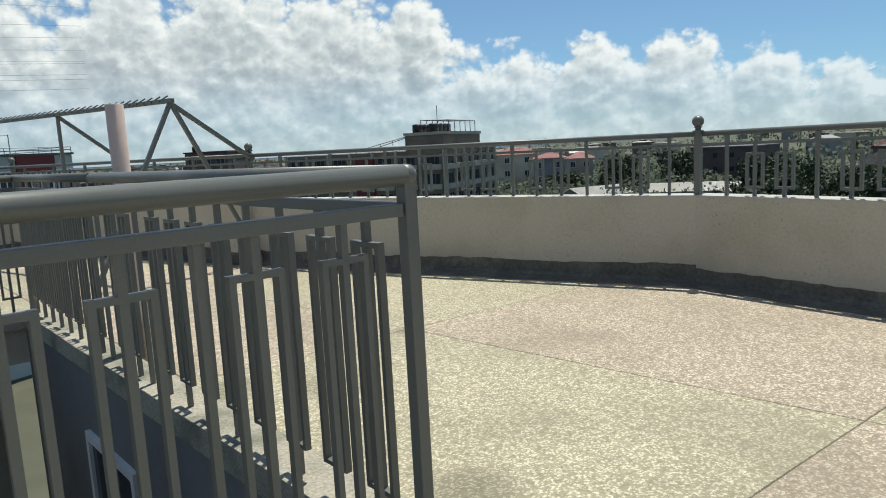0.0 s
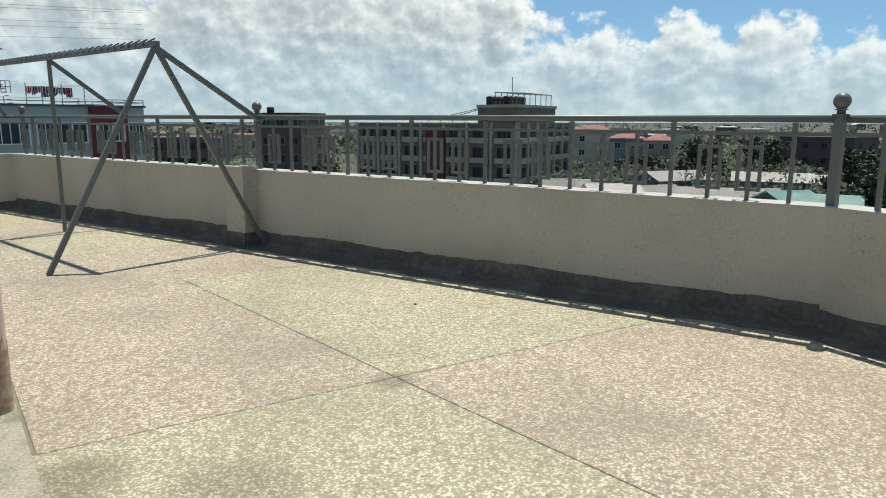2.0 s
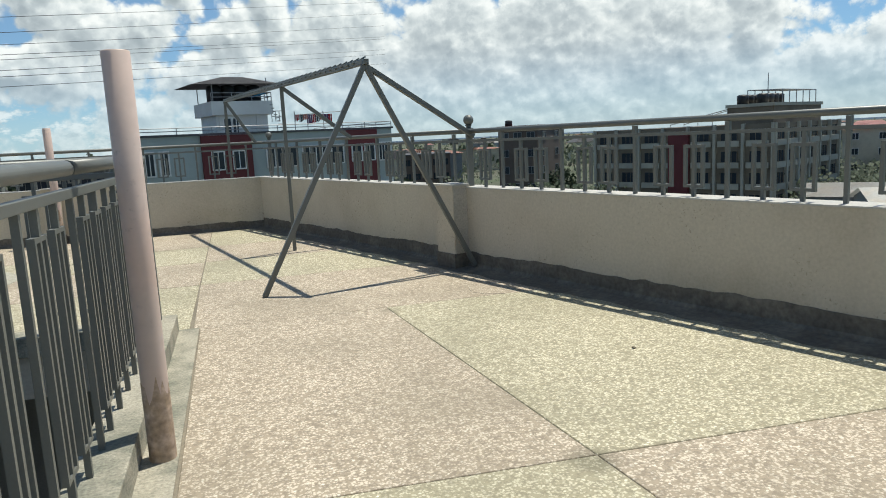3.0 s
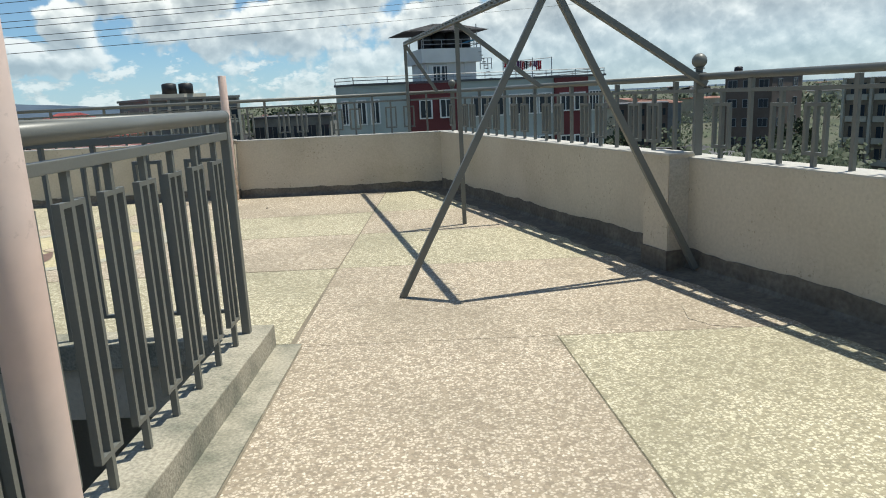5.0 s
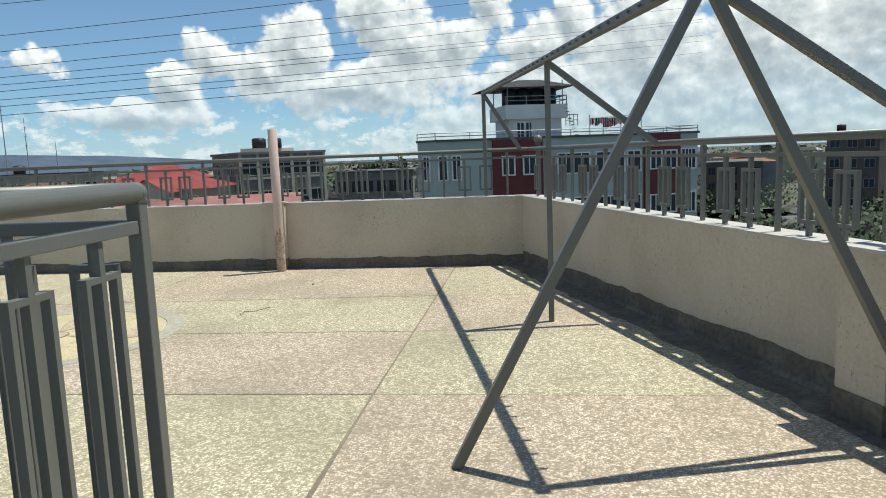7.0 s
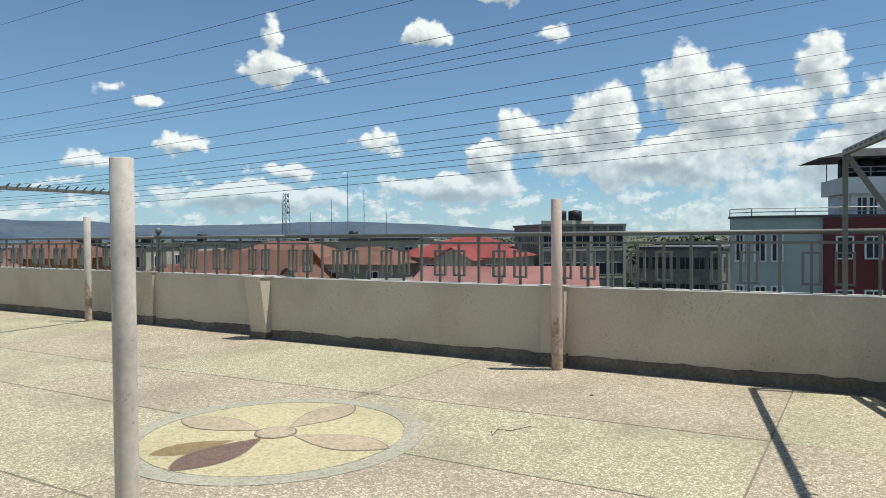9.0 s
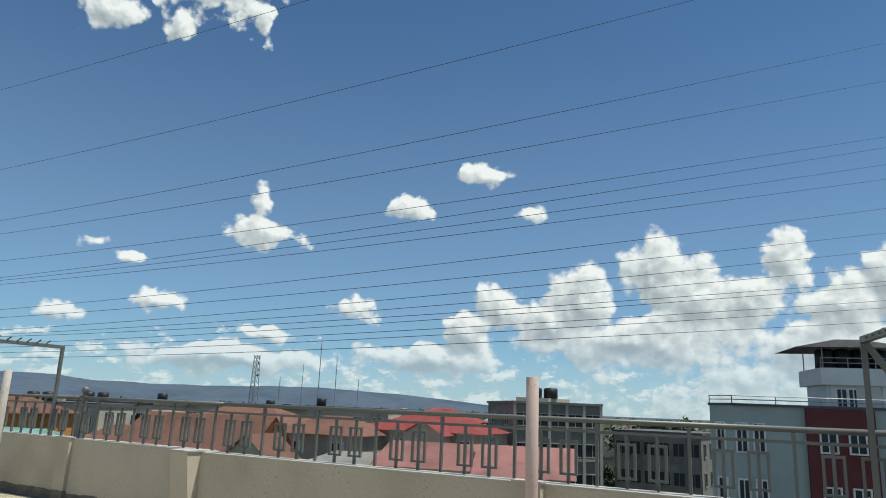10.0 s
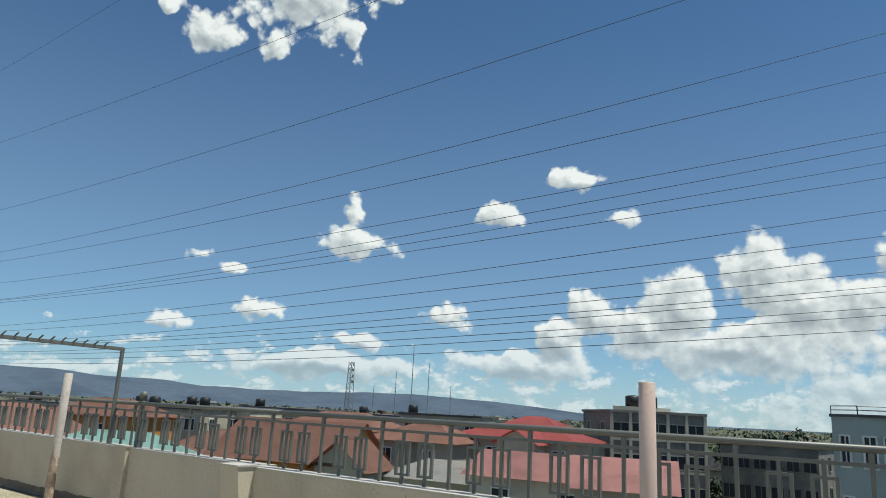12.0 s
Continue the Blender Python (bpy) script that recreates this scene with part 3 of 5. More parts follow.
def shaft_rail(name, p, q, marks, label, joint=None):
    """Railing on the kerb from p to q; marks: distance along it and whether the baluster has a frame."""
    p, q = Vector(p), Vector(q)
    L = (q - p).length
    ang = math.atan2(q.y - p.y, q.x - p.x)
    rail = thing(name, label, "railing", "railings round the light shaft", at=(p.x, p.y, 0), turn=ang)
    bm = bmesh.new()
    r = 0.031
    if joint:
        tube(bm, [(-0.01, 0, 1.30), (joint - 0.02, 0, 1.30)], r, 20)
        tube(bm, [(joint - 0.02, 0, 1.296), (joint + 0.02, 0, 1.296)], r * 0.86, 20)
        tube(bm, [(joint + 0.02, 0, 1.30), (L + 0.01, 0, 1.30)], r, 20)
    else:
        tube(bm, [(-0.01, 0, 1.30), (L + 0.01, 0, 1.30)], r, 20)
    part("handrail", bm, M_GREY, rail, "round grey painted steel handrail")
    bm = bmesh.new()
    box(bm, 0.03, L - 0.03, -0.02, 0.02, 1.185, 1.222)
    part("middle_rail", bm, M_GREY, rail, bevel=0.003)
    plain, core, fr = SHAFT_BARS
    for x, framed in marks:
        if framed:
            b = put_mesh("baluster", core, rail, Matrix.Translation((x, 0, 0)))
            put_mesh("box_frame", fr, b, Matrix.Identity(4))
        else:
            put_mesh("baluster", plain, rail, Matrix.Translation((x, 0, 0)))
    return rail


def shaft_post(x, y):
    post = thing("corner_post", "grey painted square steel corner post on the kerb", "post", "railings round the light shaft", at=(x, y, 0))
    bm = bmesh.new()
    box(bm, -0.022, 0.022, -0.022, 0.022, KERB - 0.01, 1.288)
    part("shaft", bm, M_GREY, post, bevel=0.005)
    bm = bmesh.new()
    ball(bm, (0, 0, 1.30), 0.0325, 20)
    part("elbow", bm, M_GREY, post, "welded round elbow")
    bm = bmesh.new()
    box(bm, -0.0245, 0.0245, -0.0245, 0.0245, 1.270, 1.283)
    for v in bm.verts:
        v.co += Vector((random.uniform(-1, 1), random.uniform(-1, 1), random.uniform(-1, 1))) * 0.0025
    part("weld_bead", bm, M_GREY, post, "rough weld bead", bevel=0.004)


side = [(5.215 - 0.268 * i, True) for i in range(8)] + [(3.125, False), (2.865, True), (2.605, True), (2.405, False)]
side += [(2.14 - 0.275 * i, True) for i in range(8)]
shaft_rail("shaft_railing", (-0.04, 0.175), (-0.015, 5.595), side, "grey painted steel railing with box-framed balusters on a kerb", 3.14)
near = [(0.23, True), (0.487, True), (0.63, False), (0.80, True), (1.035, True), (1.28, True), (1.44, False), (1.62, True), (1.88, True), (2.14, True), (2.3, False), (2.5, True), (2.76, True)]
shaft_rail("shaft_railing", (-0.04, 0.175), (-3.1, 0.165), near, "grey painted steel railing with box-framed balusters on a kerb")
shaft_rail("shaft_railing", (-0.015, 5.595), (-3.1, 5.595), [(0.27 * i + 0.15, i % 4 != 3) for i in range(11)], "grey painted steel railing with box-framed balusters on a kerb")
shaft_rail("shaft_railing", (-3.12, 0.165), (-3.12, 5.6), [(0.27 * i + 0.2, i % 4 != 3) for i in range(20)], "grey painted steel railing with box-framed balusters on a kerb")
for px, py in ((-0.04, 0.175), (-0.015, 5.595), (-3.12, 0.165), (-3.12, 5.6)):
    shaft_post(px, py)


def parapet_rail(p, d, n, L, start, back=0.15, drop=(0.0, 0.0)):
    """Low railing on a parapet along d from p: plain bar, two framed bars, and so on."""
    a = p + n * back
    ang = math.atan2(d.y, d.x)
    rail = thing("parapet_railing", "grey painted steel railing with box motifs on the parapet", "railing", "railings on the parapet", at=(a.x, a.y, 0), turn=ang)
    rail.matrix_basis = Matrix.Translation((a.x, a.y, -drop[0])) @ Matrix.Rotation(ang, 4, "Z") @ Matrix.Rotation((drop[1] - drop[0]) / L, 4, "Y")
    bm = bmesh.new()
    tube(bm, [(0, 0, 1.415), (L, 0, 1.415)], 0.024, 12)
    part("top_rail", bm, M_GREY, rail, "round grey top rail")
    bm = bmesh.new()
    box(bm, 0, L, -0.014, 0.014, 1.305, 1.33)
    part("middle_rail", bm, M_GREY, rail)
    plain, core, fr = WALL_BARS
    x, k = start, 0
    while x < L - 0.08:
        m = Matrix.Translation((x, 0, 0))
        if k % 3 == 0:
            put_mesh("baluster", plain, rail, m)
        else:
            b = put_mesh("baluster", core, rail, m)
            put_mesh("box_frame", fr, b, Matrix.Identity(4))
        if k % 3 == 0:
            bm = bmesh.new()
            box(bm, x - 0.016, x + 0.016, -0.016, 0.016, 1.325, 1.39)
            part("strut", bm, M_GREY, rail)
        x += 0.265
        k += 1
    return rail


def finial_post(c, low=0.0):
    post = thing("finial_post", "grey painted steel post topped by a ball finial", "post", "posts with ball finials on the parapet", at=(c.x, c.y, -low))
    bm = bmesh.new()
    box(bm, -0.029, 0.029, -0.029, 0.029, WALL_H, 1.435)
    part("shaft", bm, M_GREY, post, bevel=0.003)
    bm = bmesh.new()
    tube(bm, [(0, 0, 1.435), (0, 0, 1.447)], 0.050, 18)
    tube(bm, [(0, 0, 1.447), (0, 0, 1.472)], 0.026, 18)
    tube(bm, [(0, 0, 1.472), (0, 0, 1.480)], 0.038, 18)
    part("collar", bm, M_GREY, post)
    bm = bmesh.new()
    ball(bm, (0, 0, 1.528), 0.053, 20)
    part("ball", bm, M_GREY, post, "round ball finial")


parapet_rail(BEND, DA, NA, F2_AT - 0.05, 0.26, 0.105, (SINK + 0.012, 0.02))
parapet_rail(BEND + DA * F2_AT, DA, NA, (CORNER - BEND).length - F2_AT + 0.05, 0.24, 0.12, (0.02, 0.0))
DS = (A_END - BEND).normalized()
NS = Vector((-DS.y, DS.x))
parapet_rail(BEND, DS, NS, (A_END - BEND).length, 0.24, 0.105, (SINK + 0.012, SINK + 0.012))
parapet_rail(CORNER + NA * 0.12, DB, NB, (B_MID - CORNER).length - 0.12, 0.30)
parapet_rail(B_MID2 + DC * -0.1, DC, NC, 2.9, 0.15)
parapet_rail(B_MID2 + DC * 2.82, DC, NC, 6.6, 0.15)
for c, low in ((BEND + NA * 0.105, SINK + 0.012), (BEND + DA * F2_AT + NA * 0.14, 0.02), (CORNER + Vector((0.2, 0.16)), 0.0), (B_MID2 + DC * 2.82 + NC * 0.16, 0.0)):
    finial_post(c, low)


# ---------- waste pipes ----------
def waste_pipe(x, y, h, label, r=0.056, lean=(0, 0), rust=0.24, mat=None):
    p = thing("vent_pipe", label, "pipe", "plastic vent pipes on the roof", at=(x, y, 0.01))
    bm = bmesh.new()
    tube(bm, [(0, 0, 0), (lean[0] / 2, lean[1] / 2, h / 2), (lean[0], lean[1], h - 0.004), (lean[0], lean[1], h)], [r, r, r, r - 0.004], 28, caps=False)
    tube(bm, [(lean[0], lean[1], h), (lean[0], lean[1], h - 0.12)], r - 0.005, 28, caps=False)
    part("pipe", bm, mat or M_PIPE, p)
    bm = bmesh.new()
    n, rows = 28, []
    for j in range(6):
        row = []
        for k in range(n):
            a = k * math.tau / n
            top = rust + 0.07 * noise.noise(Vector((math.cos(a) * 7 + x, math.sin(a) * 7 + y, 1))) + rust * 0.5 * noise.noise(Vector((math.cos(a) * 2 + x, math.sin(a) * 2 + y, 4)))
            z = top * j / 5
            row.append(bm.verts.new((math.cos(a) * (r + 0.0015), math.sin(a) * (r + 0.0015), z)))
        rows.append(row)
    for a, b in zip(rows, rows[1:]):
        for k in range(n):
            bm.faces.new((a[k], a[(k + 1) % n], b[(k + 1) % n], b[k])).smooth = True
    part("stain", bm, M_RUST, p, "brown stained foot of the pipe")


waste_pipe(0.19, 3.41, 1.745, "pinkish plastic vent pipe standing beside the kerb", rust=0.34)
waste_pipe(-2.01, 12.09, 1.765, "pinkish plastic vent pipe against the parapet", rust=0.5)
waste_pipe(-2.38, 7.41, 1.79, "pale plastic vent pipe standing on the terrace", rust=0.05, mat=M_PIPE_PALE)
waste_pipe(-10.55, 12.33, 1.77, "stained plastic vent pipe against the parapet", rust=0.6, mat=M_PIPE_PALE)


# ---------- clothes-line frames ----------
def line_frame(label, apex, end, feet, mid_foot, braces):
    f = thing("clothes_rack", label, "clothes rack", "clothes racks on the roof", at=(mid_foot[0], mid_foot[1], 0))
    o = Vector((mid_foot[0], mid_foot[1], 0))
    a, e = Vector(apex) - o, Vector(end) - o
    bm = bmesh.new()
    beam(bm, a + (a - e).normalized() * 0.05, e, 0.05, 0.05)
    part("ridge_beam", bm, M_GREY, f, bevel=0.004)
    for ft in feet:
        bm = bmesh.new()
        beam(bm, a - Vector((0, 0, 0.02)), Vector(ft) - o, 0.045, 0.045)
        part("leg", bm, M_GREY, f, bevel=0.004)
    k = (Vector(mid_foot) - Vector(apex)).dot((e - a).normalized())
    top = a + (e - a).normalized() * k
    bm = bmesh.new()
    box(bm, top.x - 0.022, top.x + 0.022, top.y - 0.022, top.y + 0.022, 0.0, top.z - 0.02)
    part("upright", bm, M_GREY, f, bevel=0.004)
    bm = bmesh.new()
    box(bm, e.x - 0.022, e.x + 0.022, e.y - 0.022, e.y + 0.022, WALL_H + 0.016, e.z + 0.02)
    part("upright", bm, M_GREY, f, bevel=0.004)
    for s, g in braces:
        bm = bmesh.new()
        beam(bm, a + (e - a) * s - Vector((0, 0, 0.03)), Vector(g) - o, 0.045, 0.045)
        part("brace", bm, M_GREY, f, bevel=0.004)
    # hooks for the lines, welded across the ridge
    L = (e - a).length
    d = (e - a) / L
    sd = Vector((d.y, -d.x, 0)).normalized()
    bm = bmesh.new()
    box(bm, -0.008, 0.008, -0.075, 0.075, 0.0, 0.014)
    hook = bpy.data.meshes.new("hook")
    bm.to_mesh(hook)
    bm.free()
    hook.materials.append(M_GREY)
    ang = math.atan2(d.y, d.x)
    i = 0.18
    while i < L - 0.2:
        c = a + d * i + Vector((0, 0, 0.026)) + sd * 0.03
        put_mesh("hook", hook, f, Matrix.Translation(c) @ Matrix.Rotation(ang, 4, "Z") @ Matrix.Rotation(-0.5, 4, "X"))
        i += 0.155
    return f


line_frame("grey steel clothes-line frame with slanted legs on the terrace", (1.833, 6.745, 2.06), (0.57, 12.42, 2.11),
           ((0.766, 6.605, 0.012), (2.865, 6.89, 0.05)), (1.298, 9.335, 0.0),
           ((0.0, (2.98, 7.11, 1.345)), (0.45, (2.1, 9.4, 1.40)), (0.99, (1.0, 12.42, 1.415))))
line_frame("grey steel clothes-line frame fixed to the far parapet", (-9.2, 7.3, 2.10), (-9.88, 12.70, 2.15),
           ((-10.3, 7.1, 0.012), (-8.1, 7.2, 0.012)), (-9.55, 9.9, 0.0), ())


# ---------- town around the roof ----------
def at_az(az, d, eye=(0.8, 3.0)):
    a = radians(az)
    return Vector((eye[0] + d * math.sin(a), eye[1] + d * math.cos(a)))


M_GROUND = material("town_ground", (0.085, 0.085, 0.055), 0.95, grain=(0.4, 0.2), stain=(0.02, 0.33), bump=0, tone=(0.06, 0.085, 0.035))
# aerial haze of the distance is mixed into the hills' blue base colour
M_HILL_HAZE = material("far_hill_haze", (0.085, 0.115, 0.155), 1.0, grain=(0.02, 0.1), stain=(0.004, 0.3), bump=0, tone=(0.06, 0.085, 0.12), spec=0.0)
M_W_WHITE = material("pale_blue_render", (0.36, 0.41, 0.40), 0.8, grain=(3, 0.03), stain=(0.3, 0.12), bump=0)
M_W_PALE = material("pale_tower_render", (0.70, 0.71, 0.68), 0.8, grain=(3, 0.03), stain=(0.3, 0.12), bump=0)
M_W_MAROON = material("maroon_render", (0.135, 0.028, 0.03), 0.75, grain=(3, 0.04), stain=(0.3, 0.15), bump=0)
M_W_TAN = material("tan_render", (0.20, 0.165, 0.12), 0.85, grain=(2, 0.05), stain=(0.3, 0.2), bump=0)
M_TAN_LIGHT = material("tan_band", (0.42, 0.40, 0.33), 0.85, grain=(2, 0.05), stain=(0.3, 0.15), bump=0)
M_BRICK = material("brown_render", (0.12, 0.095, 0.08), 0.9, grain=(2, 0.08), stain=(0.3, 0.2), bump=0)
M_GREYWALL = material("grey_render", (0.22, 0.235, 0.245), 0.9, grain=(2, 0.05), stain=(0.3, 0.2), bump=0)
M_STONE = material("stone_block_wall", (0.20, 0.195, 0.175), 0.9, grain=(3, 0.12), stain=(0.5, 0.25), bump=0)
M_CREAMWALL = material("cream_wall", (0.48, 0.44, 0.34), 0.85, grain=(2, 0.05), stain=(0.3, 0.2), bump=0, vary=0.2)
M_ORANGE = material("orange_wall", (0.50, 0.22, 0.06), 0.85, grain=(2, 0.05), stain=(0.3, 0.2), bump=0)
M_ROOF_RED = material("red_roof_sheet", (0.46, 0.11, 0.10), 0.6, grain=(4, 0.06), stain=(0.4, 0.2), bump=0, tone=(0.38, 0.10, 0.09))
M_ROOF_PINK = material("faded_pink_roof", (0.50, 0.25, 0.23), 0.7, grain=(4, 0.06), stain=(0.4, 0.2), bump=0)
M_ROOF_TILE = material("rusty_tile_roof", (0.31, 0.16, 0.12), 0.8, grain=(6, 0.15), stain=(0.5, 0.25), bump=0, tone=(0.24, 0.135, 0.1), vary=0.25)
M_ROOF_TIN = material("tin_roof", (0.38, 0.38, 0.365), 0.55, 0.2, grain=(4, 0.1), stain=(0.5, 0.3), bump=0, tone=(0.40, 0.36, 0.31), vary=0.3)
M_ROOF_GREEN = material("green_roof_sheet", (0.30, 0.50, 0.45), 0.6, grain=(4, 0.06), stain=(0.5, 0.15), bump=0)
M_ROOF_DARK = material("dark_roof", (0.10, 0.10, 0.105), 0.8, grain=(4, 0.08), stain=(0.5, 0.2), bump=0)
M_WOOD_BARK = material("bark", (0.10, 0.075, 0.05), 0.9, grain=(10, 0.2), bump=0)
M_LEAF = material("foliage", (0.05, 0.068, 0.03), 0.7, grain=(1.5, 0.25), stain=(0.3, 0.3), bump=0, tone=(0.02, 0.04, 0.014), vary=0.2)
M_CABLE = material("cable", (0.06, 0.065, 0.07), 0.5, bump=0)
M_STEEL = material("galvanised_steel", (0.32, 0.33, 0.34), 0.5, 0.3, bump=0)
M_BLUEPIPE = material("blue_pipe", (0.05, 0.25, 0.45), 0.5, bump=0)
CLOTH = [material("cloth", c, 0.9, bump=0) for c in ((0.35, 0.02, 0.03), (0.03, 0.03, 0.04), (0.4, 0.12, 0.1), (0.12, 0.05, 0.12))]

bm = bmesh.new()
vs = [bm.verts.new((4800 * math.cos(k * math.tau / 64), 4800 * math.sin(k * math.tau / 64), GROUND)) for k in range(64)]
bm.faces.new(vs)
tagged(part("ground", bm, M_GROUND), "dusty green and brown town ground", "ground", kind="structure")


def hills():
    bm = bmesh.new()
    rows = []
    n = 160
    for i in range(n + 1):
        az = -100 + 200 * i / n
        k = 0.35 + 0.65 * (0.5 + 0.5 * noise.noise(Vector((az * 0.05, 3, 0))))
        fall = 1.0 if az < -42 else max(0.0, 1.0 - (az + 42) / 24.0)
        hgt = (150 * k + 14 * noise.noise(Vector((az * 0.3, 1, 0)))) * fall + 9
        row = []
        for d, f in ((3600, 0.0), (3850, 0.55), (4100, 1.0), (4400, 0.6)):
            p = at_az(az, d)
            row.append(bm.verts.new((p.x, p.y, GROUND - 2 + hgt * f)))
        rows.append(row)
    for a, b in zip(rows, rows[1:]):
        for j in range(3):
            bm.faces.new((a[j], b[j], b[j + 1], a[j + 1])).smooth = True
    bmesh.ops.recalc_face_normals(bm, faces=bm.faces)
    tagged(part("backdrop", bm, M_HILL_HAZE), "hills on the horizon with blue haze in their colour", "hills", kind="structure")


hills()


def building_body(thing_ob, poly, z0, z1, mat, name="wall", label=""):
    bm = bmesh.new()
    prism(bm, poly, z0, z1)
    bmesh.ops.recalc_face_normals(bm, faces=bm.faces)
    return part(name, bm, mat, thing_ob, label)


WIN_MESH = {}


def window_on(parent, p, d, out, z, w, h, frame_mat=None, bars=1):
    """A window on a facade: p its middle in plan, d along the facade, out its outward normal."""
    frame_mat = frame_mat or M_WHITE
    key = (round(w, 2), round(h, 2), frame_mat.name, bars)
    if key not in WIN_MESH:
        bm = bmesh.new()
        t = 0.09
        loops = []
        for ex, y in ((0.0, -0.02), (0.0, 0.10), (t, 0.10), (t, -0.02)):
            a, b = w / 2 + ex, h / 2 + ex
            loops.append([bm.verts.new(p) for p in ((-a, y, -b), (a, y, -b), (a, y, b), (-a, y, b))])
        for u, v in zip(loops, loops[1:] + loops[:1]):
            for k in range(4):
                bm.faces.new((u[k], u[(k + 1) % 4], v[(k + 1) % 4], v[k]))
        bmesh.ops.recalc_face_normals(bm, faces=bm.faces)
        fm = bpy.data.meshes.new("window_frame")
        bm.to_mesh(fm)
        bm.free()
        fm.materials.append(frame_mat)
        bm = bmesh.new()
        box(bm, -w / 2, w / 2, 0.005, 0.03, -h / 2, h / 2)
        pm = bpy.data.meshes.new("pane")
        bm.to_mesh(pm)
        bm.free()
        pm.materials.append(M_GLASS)
        bm = bmesh.new()
        box(bm, -0.03, 0.03, -0.01, 0.06, -h / 2, h / 2)
        mm = bpy.data.meshes.new("mullion")
        bm.to_mesh(mm)
        bm.free()
        mm.materials.append(frame_mat)
        WIN_MESH[key] = (fm, pm, mm)
    fm, pm, mm = WIN_MESH[key]
    m = Matrix(((d.x, out.x, 0, p.x), (d.y, out.y, 0, p.y), (0, 0, 1, z), (0, 0, 0, 1)))
    win = put_mesh("window", fm, parent, m)
    put_mesh("pane", pm, win, Matrix.Identity(4))
    for i in range(bars):
        put_mesh("mullion", mm, win, Matrix.Translation((-w / 2 + w * (i + 1) / (bars + 1), 0, 0)))
    return win


def facade_frame(a, b):
    d = (b - a).normalized()
    out = Vector((d.y, -d.x))
    return d, out


def rail_loop(parent, pts, z, h, mat, name="roof_rail", step=2.2):
    bm = bmesh.new()
    for a, b in zip(pts, pts[1:]):
        for k in (0.5, 1.0):
            tube(bm, [(a.x, a.y, z + h * k), (b.x, b.y, z + h * k)], 0.03, 5)
        n = max(1, int((b - a).length / step))
        for i in range(n + 1):
            c = a + (b - a) * i / n
            tube(bm, [(c.x, c.y, z), (c.x, c.y, z + h)], 0.03, 5)
    return part(name, bm, mat, parent)


def water_tank(parent, p, z, r, h):
    bm = bmesh.new()
    tube(bm, [(p.x, p.y, z), (p.x, p.y, z + h * 0.86), (p.x, p.y, z + h * 0.95), (p.x, p.y, z + h)], [r, r, r * 0.75, r * 0.25], 16)
    return part("water_tank", bm, M_BLACK, parent, "black plastic water tank")


